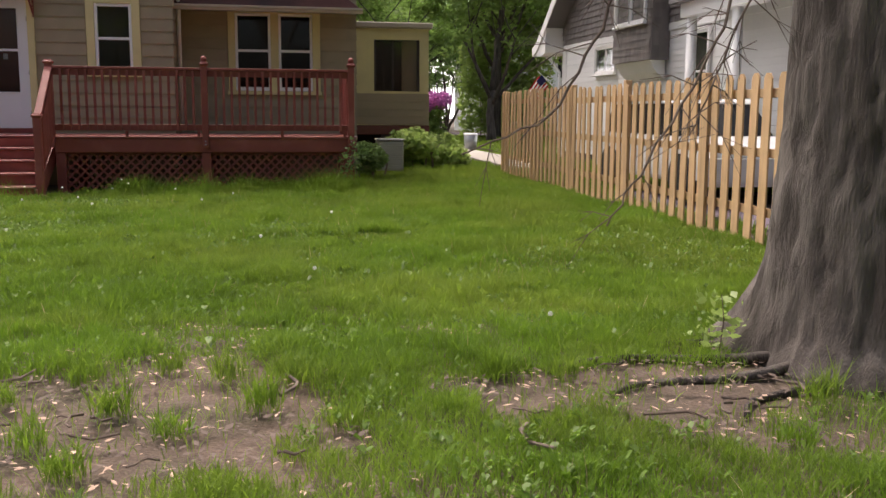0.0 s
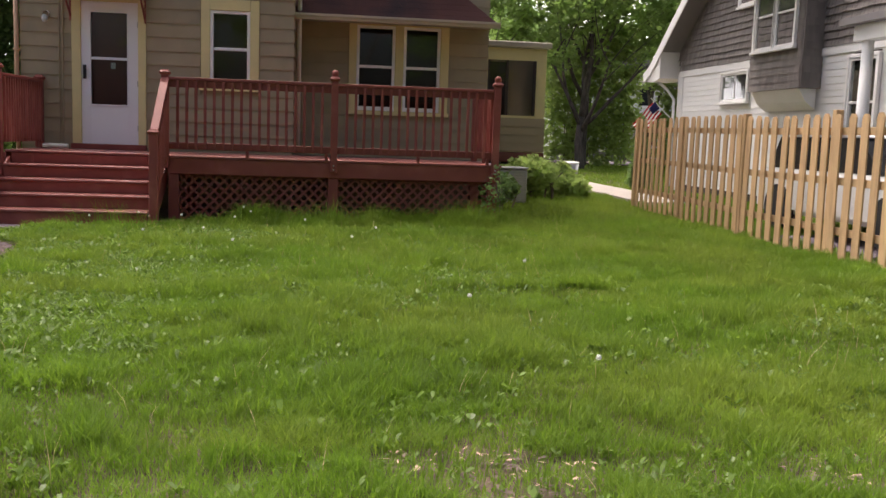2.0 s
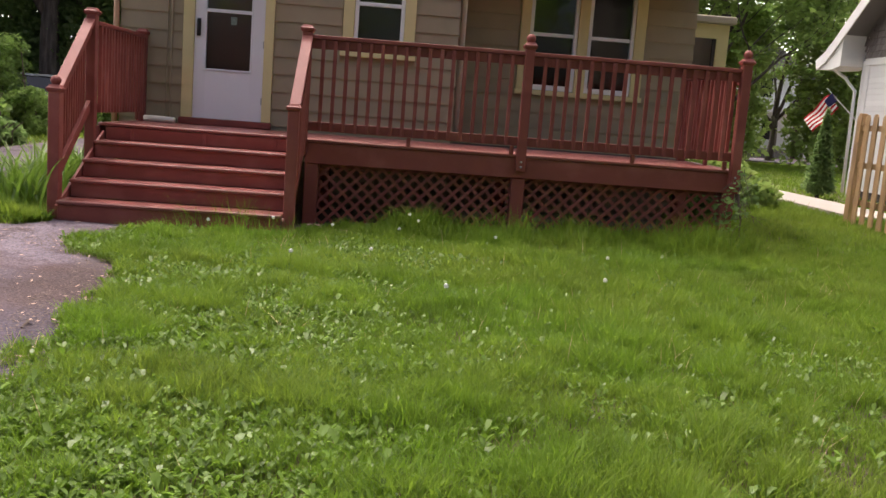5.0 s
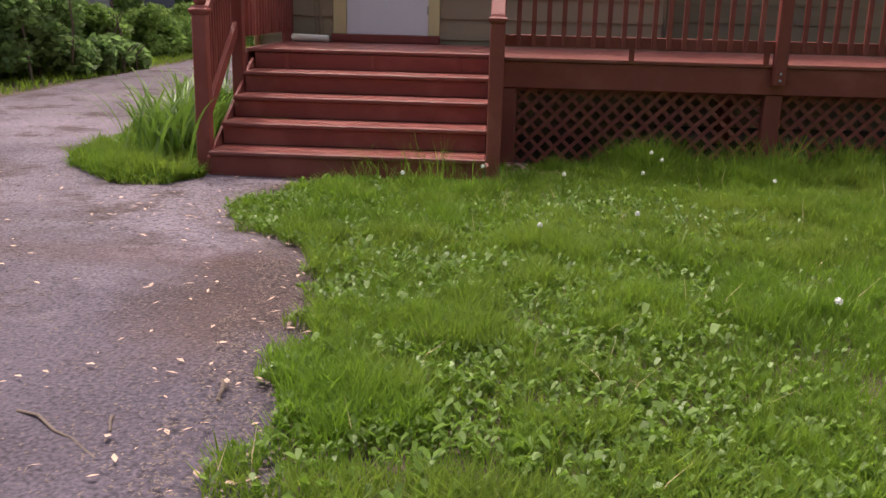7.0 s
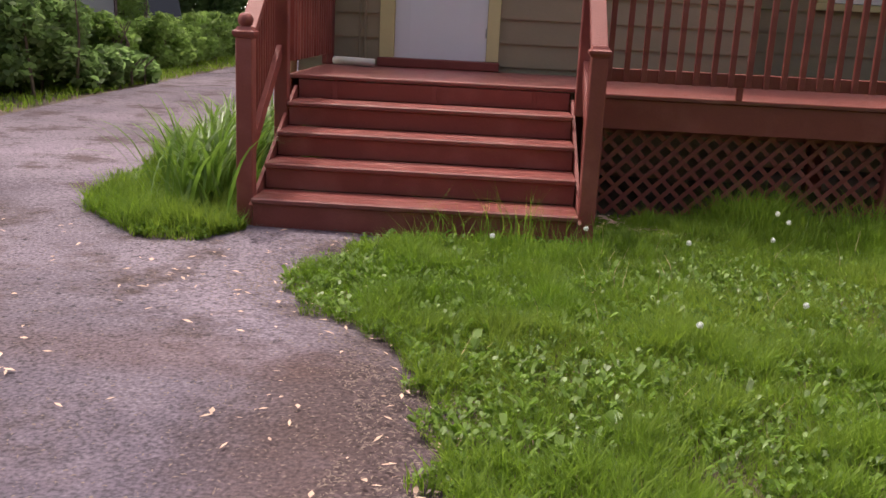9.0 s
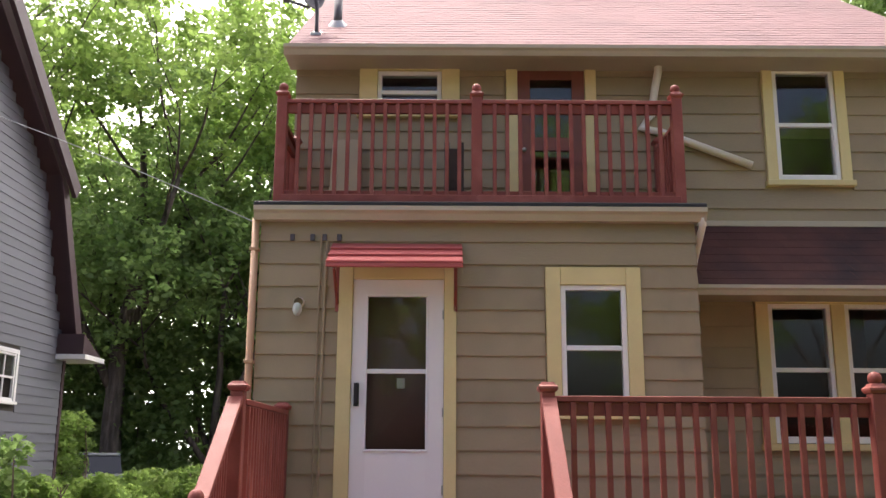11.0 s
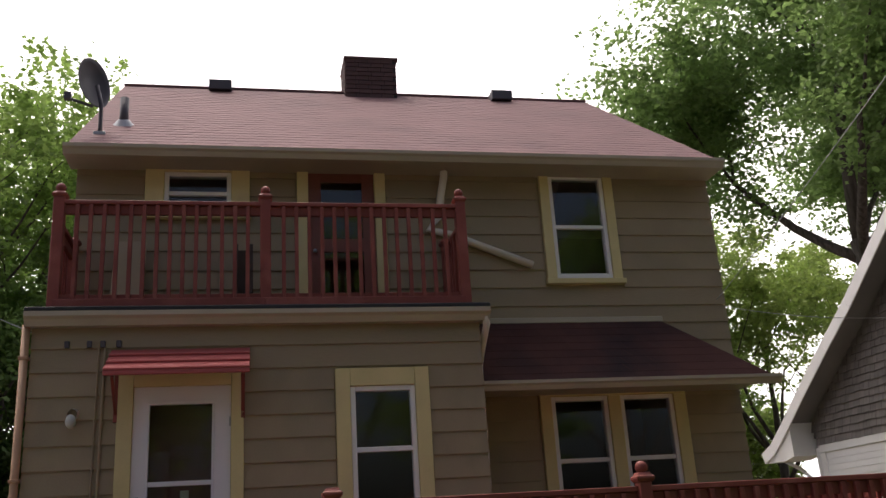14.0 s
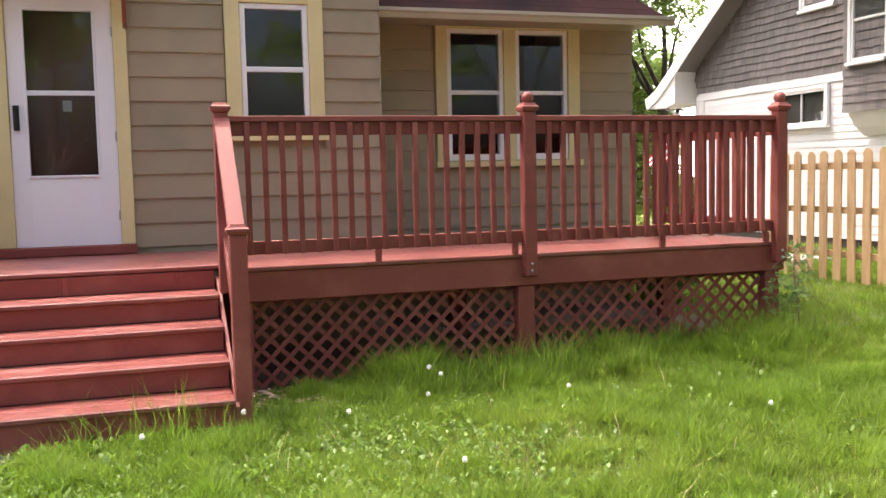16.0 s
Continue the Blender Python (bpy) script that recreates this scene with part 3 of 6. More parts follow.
dz = EZ + (3.15 - EY) * (RZ - EZ) / (RY - EY)
dish = thing("satellite_dish", (-4.27, 3.15, dz), "dark grey oval satellite dish on a bent mast", "satellite dish")
part("mast", tube(bmesh.new(), [(0, 0, -0.02), (0, 0, 0.12), (0, -0.02, 0.35), (-0.05, -0.03, 0.56)], [0.022] * 4, 10), DISH, dish, smooth=True)
_bm = bmesh.new(); bmesh.ops.create_uvsphere(_bm, u_segments=28, v_segments=16, radius=1)
bmesh.ops.delete(_bm, geom=[v for v in _bm.verts if v.co.z > -0.5], context="VERTS")
for v in _bm.verts: v.co = (v.co.x * 0.27, v.co.y * 0.36, (v.co.z + 0.5) * 0.22)
bmesh.ops.solidify(_bm, geom=_bm.faces[:], thickness=0.008)
part("reflector", _bm, DISH, dish, "dark oval reflector", Matrix.Translation((-4.34, 3.12, dz + 0.60)) @ pose(0, 0, 0, 84, 0, 52), True)
beam("feed_arm", (-4.34, 3.10, dz + 0.30), (-4.58, 3.0, dz + 0.34), 0.02, 0.03, DISH, dish)
box("feed_horn", (-4.62, 2.96, dz + 0.32), (-4.55, 3.03, dz + 0.40), DISH, dish)
box("foot", (-4.33, 3.10, dz - 0.02), (-4.21, 3.20, dz + 0.02), METAL, dish)

# skirt roof over the pair of windows
SY, SZ, TZ = 2.22, 2.97, 3.72
_bm = bmesh.new()
_v = [_bm.verts.new(p) for p in ((AX1, SY, SZ), (2.52, SY, SZ), (2.52, YM, SZ), (AX1, YM, SZ), (AX1, YM - 0.03, TZ), (1.70, YM - 0.03, TZ))]
for f in ((0, 1, 5, 4), (1, 2, 5), (0, 3, 2, 1), (0, 4, 3), (2, 3, 4, 5)): _bm.faces.new([_v[i] for i in f])
skirt = part("skirt_roof", _bm, ROOF_DARK, house, "dark red shingled skirt roof", Matrix.Identity(4))
shingle_rows(skirt, "shingle_layer", (AX1, SY - 0.02, SZ - 0.01), (2.53, SY - 0.02, SZ - 0.01), (AX1, YM - 0.03, TZ), (1.70, YM - 0.03, TZ), 0.13, 0.3, ROOF_DARK)
gutter("gutter", (AX1 + 0.02, SY - 0.01, SZ + 0.0), (2.56, 0, 0), house, 0.09, 0.09)
box("flashing", (AX1 + 0.01, YM - 0.05, TZ - 0.01), (1.72, YM - 0.026, TZ + 0.05), TAN_TRIM, house)
box("soffit", (AX1 + 0.01, SY + 0.02, SZ - 0.03), (2.5, YM - 0.03, SZ - 0.004), TAN_TRIM, house)
# windows
def in_front(w, y, **k):
    return tagged(sash_window(house, w[0], w[1], w[2], w[3], y, **k), "white sash window in yellow trim")
in_front(W1, YA, trim_top=0.16); in_front(W3, YM, trim=0.11)
in_front(W2A, YM, trim=0, meet=0.52); in_front(W2B, YM, trim=0, meet=0.52)
for xa, xb in ((0.235, 0.358), (0.982, 1.118), (1.722, 1.86)):
    box("casing", (xa, YM - 0.05, 1.555), (xb, YM + 0.02, 2.92), YELLOW, house)
box("casing", (0.235, YM - 0.048, 2.922), (1.86, YM + 0.02, 2.968), YELLOW, house)
box("sill", (0.215, YM - 0.085, 1.49), (1.88, YM + 0.02, 1.553), YELLOW, house)
in_front(W4, YM, trim=0.19, trim_top=0.06, meet=0.5)
# storm door
door = new("front_door"); put(door, house, Matrix.Translation((-3.26, YA, 0.9))); tagged(door, "white storm door with two tall glass panes")
gx0, gx1, gz0, gz1, gm_ = -3.527, -3.015, 1.478, 2.797, 2.14
yd = YA - 0.03
for a, b in (((DOOR[0], 0, DOOR[2]), (gx0, 0, DOOR[3])), ((gx1, 0, DOOR[2]), (DOOR[1], 0, DOOR[3])), ((gx0, 0, gz1), (gx1, 0, DOOR[3])), ((gx0, 0, DOOR[2]), (gx1, 0, gz0))):
    box("panel", (a[0], yd, a[2]), (b[0], yd + 0.045, b[2]), DOORWHITE, door, bev=0)
for a, b in (((gx0 - 0.02, gz0 - 0.02), (gx1 + 0.02, gz0)), ((gx0 - 0.02, gz1), (gx1 + 0.02, gz1 + 0.02)), ((gx0 - 0.02, gz0), (gx0, gz1)), ((gx1, gz0), (gx1 + 0.02, gz1)), ((gx0, gm_ - 0.02), (gx1, gm_ + 0.02))):
    box("glazing_bead", (a[0], yd - 0.012, a[1]), (b[0], yd - 0.002, b[1]), DOORWHITE, door, bev=0.003)
for a, b in ((gz0, gm_), (gm_, gz1)):
    box("pane", (gx0, yd + 0.018, a), (gx1, yd + 0.023, b), GLASS, door, "dark reflecting door glass", 0).visible_shadow = False
box("handle", (-3.625, yd - 0.045, 1.86), (-3.60, yd - 0.02, 2.02), RUBBER, door, "black lever handle", 0.01)
box("lock_plate", (-3.635, yd - 0.02, 1.84), (-3.59, yd - 0.001, 2.04), RUBBER, door)
for z in (1.1, 1.75, 2.6):
    box("hinge", (-2.872, yd - 0.01, z), (-2.85, yd - 0.001, z + 0.08), METAL, door)
box("inner_door", (DOOR[0] + 0.01, YA + 0.10, 0.9), (DOOR[1] - 0.01, YA + 0.135, 2.94), DOORWOOD, door, "dark brown inner door")
box("door_sign", (-3.27, YA + 0.07, 2.0), (-3.2, YA + 0.08, 2.09), WHITE, door, "small white card on the glass")
for a, b in (((-3.79, 0.90), (DOOR[0] - 0.003, 3.06)), ((DOOR[1] + 0.003, 0.90), (-2.75, 3.06)), ((DOOR[0], 2.953), (DOOR[1], 3.06))):
    box("door_casing", (a[0], YA - 0.055, a[1]), (b[0], YA + 0.02, b[1]), YELLOW, house)
box("door_sill", (-3.80, YA - 0.12, 0.825), (-2.74, YA + 0.03, 0.897), RED, house)
# awning above the door
aw = thing("door_awning", (-3.28, YA, 3.0), "small red slatted awning above the door", "awning")
for k in range(3):
    y0, z0 = 1.45 + 0.145 * k, 3.02 + 0.088 * k
    beam("slat", (-3.86, y0 + 0.08, z0 + 0.045), (-2.70, y0 + 0.08, z0 + 0.045), 0.185, 0.02, AWNING_RED, aw)
    aw.children[-1].matrix_basis = aw.children[-1].matrix_basis @ pose(0, 0, 0, 24)
for x in (-3.80, -2.76):
    beam("bracket", (x, 1.50, 3.0), (x, YA - 0.03, 3.22), 0.03, 0.03, RED, aw)
    beam("bracket", (x, 1.54, 2.99), (x, YA - 0.035, 2.72), 0.025, 0.025, RED, aw)
    box("bracket", (x - 0.018, YA - 0.055, 2.66), (x + 0.018, YA - 0.03, 3.22), RED, aw)
beam("front_bar", (-3.86, 1.46, 3.0), (-2.70, 1.46, 3.0), 0.03, 0.035, AWNING_RED, aw)
# wall lamp, conduit, downspouts
lamp = thing("wall_lamp", (-4.14, YA - 0.02, 2.70), "small white jar-shaped porch lamp on the siding", "lamp")
_bm = bmesh.new(); bmesh.ops.create_cone(_bm, segments=16, radius1=0.05, radius2=0.04, depth=0.05)
part("base", _bm, PALE, lamp, "", Matrix.Translation((-4.14, YA - 0.045, 2.74)) @ pose(0, 0, 0, 90))
part("globe", ball(0.042, 14, 10, 1.4), CURTAIN, lamp, "frosted glass globe", Matrix.Translation((-4.14, YA - 0.11, 2.67)), True)
cd = thing("conduit", (-3.92, YA - 0.03, 0.85), "thin tan electrical conduit running down the siding", "conduit")
part("pipe", tube(bmesh.new(), [(0, 0, 0), (0, 0, 1.4), (0.01, 0, 2.45)], [0.012] * 3, 8), TAN, cd)
part("pipe", tube(bmesh.new(), [(-0.05, 0, 0), (-0.05, 0, 1.3), (-0.04, 0, 2.5)], [0.009] * 3, 8), TAN, cd)
for x in (-4.24, -4.06, -3.95, -3.82):
    box("bracket", (x, YA - 0.05, 3.30), (x + 0.04, YA - 0.024, 3.36), DISH, cd)
ds = thing("downspout", (AX0 - 0.05, YA - 0.05, 0), "tan brown downspout at the house corner", "downspout")
part("pipe", tube(bmesh.new(), [(0, 0, 0.05), (0, 0, 1.7), (0, 0, 3.50)], [0.034] * 3, 10), COPPER, ds, smooth=True)
for z in (0.9, 2.2, 3.2):
    box("strap", (AX0 - 0.09, YA - 0.09, z), (AX0 - 0.01, YA - 0.01, z + 0.03), COPPER, ds)
ds2 = thing("downspout", (AX1 + 0.06, YA - 0.05, 0.85), "pale tan downspout at the addition's corner", "downspout")
part("pipe", tube(bmesh.new(), [(0.0, -0.04, 2.70), (0.01, -0.02, 2.60), (0.02, 0.30, 2.40), (0.02, 0.42, 2.28), (0.02, 0.42, 0.02)], [0.034] * 5, 10), PALE, ds2, smooth=True)
ds3 = thing("downspout", (0.29, YM - 0.07, 4.35), "pale bent downspout crossing the upper siding", "downspout")
part("pipe", tube(bmesh.new(), [(-0.93, -0.06, 1.12), (-0.93, -0.05, 1.0), (-0.97, 0.0, 0.78), (-1.0, 0.0, 0.55), (-1.12, 0, 0.40), (-0.9, 0, 0.345), (0, 0, 0)], [0.042] * 7, 10), PALE, ds3, smooth=True)

# ---- deck, its railings and steps ----
def cap(parent, x, y, z, with_ball, s=0.13):
    """A moulded post cap, with a turned ball where it still has one."""
    bm = bmesh.new()
    prof = [(s * 0.40, 0), (s * 0.5, 0.02), (s * 0.5, 0.035), (s * 0.40, 0.045), (s * 0.3, 0.065)]
    ring = []
    for r, h in prof:
        ring.append([bm.verts.new((r * a, r * b, h)) for a, b in ((-1, -1), (1, -1), (1, 1), (-1, 1))])
    for p, q in zip(ring, ring[1:]):
        for k in range(4): bm.faces.new((p[k], p[(k + 1) % 4], q[(k + 1) % 4], q[k]))
    bm.faces.new(ring[0][::-1]); bm.faces.new(ring[-1])
    c = part("post_cap", bm, RED, parent, "", Matrix.Translation((x, y, z)))
    if with_ball:
        part("finial", ball(0.046), RED, parent, "turned ball finial", Matrix.Translation((x, y, z + 0.10)), True)
    return c

def post(parent, x, y, z0, z1, with_ball=False, w=0.092):
    p = box("post", (x - w / 2, y - w / 2, z0), (x + w / 2, y + w / 2, z1), RED, parent, bev=0.006)
    cap(parent, x, y, z1, with_ball)
    return p

def railing(parent, p, q, z0, z1, pitch=0.1155, wide=True, blocks=(0.5,)):
    """A level railing between two posts: rails with square balusters."""
    p, q = Vector(p), Vector(q)
    d = (q - p).normalized()
    a, b = p + d * 0.047, q - d * 0.047
    up = Vector((0, 0, 1))
    top = beam("top_rail", a + up * (z1 - 0.02), b + up * (z1 - 0.02), 0.10 if wide else 0.07, 0.038, RED, parent)
    beam("sub_rail", a + up * (z1 - 0.085), b + up * (z1 - 0.085), 0.038, 0.088, RED, parent)
    bot = beam("bottom_rail", a + up * (z0 + 0.045), b + up * (z0 + 0.045), 0.038, 0.088, RED, parent)
    n = max(1, round((b - a).length / pitch) - 1)
    side = Vector((-d.y, d.x, 0))
    for i in range(n):
        c = a.lerp(b, (i + 1) / (n + 1)) - side * 0.037
        o = box("baluster", (c.x - 0.018, c.y - 0.018, z0 + 0.0), (c.x + 0.018, c.y + 0.018, z1 - 0.045), RED, parent, bev=0.003)
        o.matrix_basis = o.matrix_basis @ pose(0, 0, 0, 0, random.uniform(-0.25, 0.25), 0)
    for f in blocks:
        c = a.lerp(b, f)
        box("rail_block", (c.x - 0.02, c.y - 0.02, z0 - 0.085), (c.x + 0.02, c.y + 0.02, z0 - 0.001), RED, parent)

DZ = 0.82
XL, XP, XR = -4.23, -2.165, 2.16
deck = thing("deck", (-1, 0.9, 0), "red painted wooden deck with balustrade and lattice skirt", "deck")
for i in range(14):
    y0 = 0.335 + 0.1125 * i
    if y0 + 0.108 < YA - 0.03:
        box("deck_board", (XL - 0.02, y0, DZ - 0.03), (XR + 0.10, y0 + 0.107, DZ), RED_TREAD, deck, bev=0.005)
for y0 in (-0.005, 0.1085, 0.2215):
    box("deck_board", (XP + 0.0, y0, DZ - 0.03), (XR + 0.10, y0 + 0.107, DZ), RED_TREAD, deck, bev=0.005)
box("rim_board", (XP + 0.03, 0.012, 0.585), (XR + 0.05, 0.05, DZ - 0.032), RED, deck)
box("rim_board", (XR + 0.05, 0.012, 0.585), (XR + 0.088, YA - 0.03, DZ - 0.032), RED, deck)
box("rim_board", (XL - 0.04, 0.33, 0.585), (XL - 0.002, YA - 0.03, DZ - 0.032), RED, deck)
box("beam", (XP + 0.05, 0.14, 0.545), (XR + 0.04, 0.18, 0.70), RED, deck)
for x in (XL + 0.05, XP + 0.1, 0.0, XR - 0.01):
    box("support_post", (x - 0.068, 0.03, -0.12), (x + 0.068, 0.135, 0.584), RED, deck, bev=0.008)
    box("support_post", (x - 0.068, 1.6, -0.12), (x + 0.068, 1.72, 0.6), RED, deck, bev=0.008)
for i in range(9):
    x = XL + 0.3 + i * 0.72
    box("joist", (x, 0.34 if x < XP else 0.06, 0.61), (x + 0.038, YA - 0.05, DZ - 0.034), RED, deck)
post(deck, XP, 0, 0.66, 1.85)
post(deck, 0, -0.035, 0.66, 1.85, True)
post(deck, XR, -0.035, 0.66, 1.86, True)
post(deck, XL, 0.05, 0.02, 1.85)
post(deck, XL, YA - 0.10, DZ, 1.80)
post(deck, XR, YA - 0.10, DZ, 1.80)
for x, in ((0.0,), (XR,)):
    for z in (0.70, 0.75):
        part("bolt", ball(0.012, 8, 5), METAL, deck, "", Matrix.Translation((x, -0.082, z)))
railing(deck, (XP, 0, 0), (0, 0, 0), 0.905, 1.825, blocks=(0.48, 0.975))
railing(deck, (0, 0, 0), (XR, 0, 0), 0.905, 1.825, blocks=(0.52, 0.975))
railing(deck, (XR, YA - 0.10, 0), (XR, 0, 0), 0.905, 1.80, blocks=(0.5,))
railing(deck, (XL, 0.05, 0), (XL, YA - 0.10, 0), 0.92, 1.80, pitch=0.10, blocks=(0.93,))
# lattice skirt: crossed strips in two layers
def lattice(x0, x1, z0, z1, y):
    L = z1 - z0
    step = 0.092
    for s, yo in ((1, 0), (-1, 0.008)):
        x = x0 - L
        while x < x1 + L:
            pts = []
            a, b = (x, z0), (x + s * L, z1)
            t0, t1 = 0.0, 1.0
            dx = b[0] - a[0]
            for lim, sign in ((x0, 1), (x1, -1)):
                ta = (lim - a[0]) / dx
                if (dx > 0) == (sign > 0): t0 = max(t0, ta)
                else: t1 = min(t1, ta)
            if t1 - t0 > 0.04:
                p = (a[0] + dx * t0, y + yo, z0 + L * t0); q = (a[0] + dx * t1, y + yo, z0 + L * t1)
                beam("lattice_strip", p, q, 0.007, 0.03, RED, deck, bev=0)
            x += step * 1.414
lattice(XP + 0.06, -0.07, -0.02, 0.60, 0.10)
lattice(0.07, XR - 0.07, -0.02, 0.60, 0.10)

steps = thing("porch_steps", (-3.2, -0.4, 0), "five worn red painted wooden steps up to the deck", "steps")
NY = [-0.985, -0.66, -0.335, -0.01]
for i, y0 in enumerate(NY):
    z = 0.164 * (i + 1)
    box("tread", (XL + 0.05, y0, z - 0.035), (XP - 0.05, y0 + 0.17, z), RED_TREAD, steps, bev=0.008)
    box("tread", (XL + 0.05, y0 + 0.175, z - 0.035), (XP - 0.05, y0 + 0.345, z - 0.001), RED_TREAD, steps, bev=0.008)
for i, y0 in enumerate(NY + [0.315]):
    z = 0.164 * (i + 1)
    box("riser", (XL + 0.055, y0 + 0.028, z - 0.164 - (0.06 if i == 0 else 0)), (XP - 0.055, y0 + 0.047, z - 0.036), RED, steps)
for x in (XL + 0.025, XP - 0.047):
    _bm = bmesh.new()
    prism(_bm, [(-0.94, -0.05), (-0.94, 0.11), (0.33, 0.74), (0.33, 0.45), (-0.62, -0.05)], 0, x, x + 0.022)
    part("stringer", _bm, RED, steps, m=Matrix.Identity(4))
def stair_rail(x, y0, z0, y1, z1, inner, ball_top):
    """Newel, sloping handrail, lower rail and balusters on one side of the steps."""
    post(steps, x, y0, -0.05, z0, ball_top, 0.10)
    beam("handrail", (x, y0 + 0.03, z0 + 0.02), (x, y1 - 0.03, z1), 0.10, 0.04, RED, steps)
    beam("sub_rail", (x, y0 + 0.05, z0 - 0.05), (x, y1 - 0.04, z1 - 0.07), 0.038, 0.085, RED, steps)
    beam("lower_rail", (x, y0 + 0.05, z0 - 0.72), (x, y1 - 0.02, z1 - 0.80), 0.038, 0.09, RED, steps)
    for i in range(12):
        f = (i + 1) / 13
        y = y0 + 0.05 + (y1 - y0 - 0.1) * f
        za, zb = z0 - 0.75 + (z1 - 0.82 - z0 + 0.72) * f, z0 - 0.05 + (z1 - z0 - 0.02) * f
        xi = x + inner * 0.036
        box("baluster", (xi - 0.018, y - 0.018, round(za, 3)), (xi + 0.018, y + 0.018, round(zb, 3)), RED, steps, bev=0.003)
stair_rail(XL - 0.01, -0.85, 1.10, 0.05, 1.80, -1, True)
stair_rail(XP + 0.005, -0.85, 1.09, 0.0, 1.80, 1, False)

sp = thing("splash_pipe", (-4.0, 1.62, DZ), "short pale drain pipe lying on the deck", "pipe")
part("pipe", tube(bmesh.new(), [(-0.16, 0.1, 0.04), (-0.02, 0.03, 0.04), (0.2, 0.0, 0.035)], [0.035, 0.035, 0.035], 10), PALE, sp, smooth=True)
# ---- balcony on the addition ----
balcony = thing("balcony", (-2.5, 2.4, 3.6), "dark red wooden balcony railing on the flat roof", "balcony")
box("roof_deck", (AX0 - 0.07, YA - 0.12, 3.602), (AX1 + 0.11, YM - 0.03, 3.648), BLACK, balcony, "black roll roofing", 0.01)
BX, BY = (-4.40, -2.56, -0.67), 2.09
for x in BX:
    post(balcony, x, BY, 3.65, 4.75, True, 0.10)
for x in (BX[0], BX[2]):
    post(balcony, x, YM - 0.12, 3.65, 4.55, False, 0.09)
for a, b in zip(BX, BX[1:]):
    railing(balcony, (a, BY, 0), (b, BY, 0), 3.74, 4.72, pitch=0.117, blocks=(0.35, 0.7))
    beam("skirt_board", (a, BY - 0.045, 3.72), (b, BY - 0.045, 3.72), 0.03, 0.12, RED, balcony)
for x in (BX[0], BX[2]):
    railing(balcony, (x, YM - 0.12, 0), (x, BY, 0), 3.74, 4.50, pitch=0.117)
# balcony door
bd = new("balcony_door"); put(bd, house, Matrix.Translation((-1.75, YM, 3.66))); tagged(bd, "dark red-brown balcony door with glass panes")
for a, b in (((-2.22, 3.66), (-2.103, 5.45)), ((-1.397, 3.66), (-1.28, 5.45))):
    box("door_casing", (a[0], YM - 0.05, a[1]), (b[0], YM + 0.02, b[1]), YELLOW, bd)
for a, b in (((-2.10, 3.66), (-1.97, 5.42)), ((-1.53, 3.66), (-1.40, 5.42)), ((-1.97, 5.30), (-1.53, 5.42)), ((-1.97, 4.52), (-1.53, 4.66)), ((-1.97, 3.66), (-1.53, 3.85))):
    box("stile", (a[0], YM - 0.01, a[1]), (b[0], YM + 0.035, b[1]), DOORWOOD, bd, bev=0)
for a, b in ((3.85, 4.52), (4.66, 5.30)):
    box("pane", (-1.97, YM + 0.01, a), (-1.53, YM + 0.015, b), GLASS, bd, "dark door glass", 0)
box("knob", (-2.06, YM - 0.06, 4.50), (-2.02, YM - 0.012, 4.54), METAL, bd, "brass knob", 0.015)
il = thing("indoor_lamp", (-1.93, YM + 0.5, 4.70), "small warm bulb glowing behind the balcony door", "lamp")
part("bulb", ball(0.035, 12, 8, 1.3), GLOW, il, "lit warm bulb", smooth=True)
part("stem", tube(bmesh.new(), [(0, 0, 0.04), (0, 0, 0.4), (0, 0, 0.76)], [0.014, 0.006, 0.006], 8), DISH, il)
bl = thing("leaning_board", (-3.75, 2.8, 3.65), "pale tan board leaning against the balcony wall", "board")
beam("panel", (-3.86, 2.55, 3.66), (-3.86, 2.84, 4.58), 0.30, 0.03, TAN, bl)
pl = thing("folded_chair", (-2.72, 2.4, 3.65), "dark folded chair standing on the balcony", "chair")
beam("frame", (-2.70, 2.3, 3.66), (-2.70, 2.42, 4.42), 0.05, 0.03, DARK, pl)
beam("frame", (-2.84, 2.3, 3.66), (-2.84, 2.42, 4.42), 0.05, 0.03, DARK, pl)
beam("seat", (-2.77, 2.36, 3.72), (-2.77, 2.40, 4.35), 0.10, 0.02, DARK, pl)

# foundation below the siding
box("foundation", (AX0 + 0.03, YA + 0.02, -0.3), (AX1 - 0.03, YM, 0.05), STONE, house)
box("foundation", (MX0 + 0.03, YM + 0.02, -0.3), (MX1 - 0.03, 9.9, 0.05), STONE, house)

# ---- sun porch on the house's side ----
porch = thing("sun_porch", (3.6, 9, 0), "small yellow-trimmed sun porch with wide dark windows", "porch")
PY = 8.1
pw = holes_wall("wall", MX1 + 0.03, 4.72, PY, PY + 0.12, 0.88, 3.16, [(3.40, 4.50, 1.69, 2.90)], YELLOW, porch)
lap_siding(pw, TAN, (MX1 + 0.03, PY, 0), FRONT, 2.2, 0.9, 1.62, 0.18)
box("wall", (4.60, PY + 0.12, 0.88), (4.72, 12, 3.16), TAN, porch)
# rear wall coloured dark so the porch looks unlit behind its glass
box("wall", (MX1 + 0.03, 12, 0.88), (4.72, 12.12, 3.16), DARK, porch)
box("roof", (MX1 + 0.03, PY - 0.15, 3.165), (4.80, 12.2, 3.30), TAN_TRIM, porch, "low flat roof", 0.02)
box("floor", (MX1 + 0.03, PY - 0.02, 0.66), (4.74, 12.1, 0.878), DOORWOOD, porch)
for x in (3.39, 3.82, 4.44):
    box("mullion", (x, PY + 0.03, 1.69), (x + 0.06, PY + 0.09, 2.90), DARK, porch)
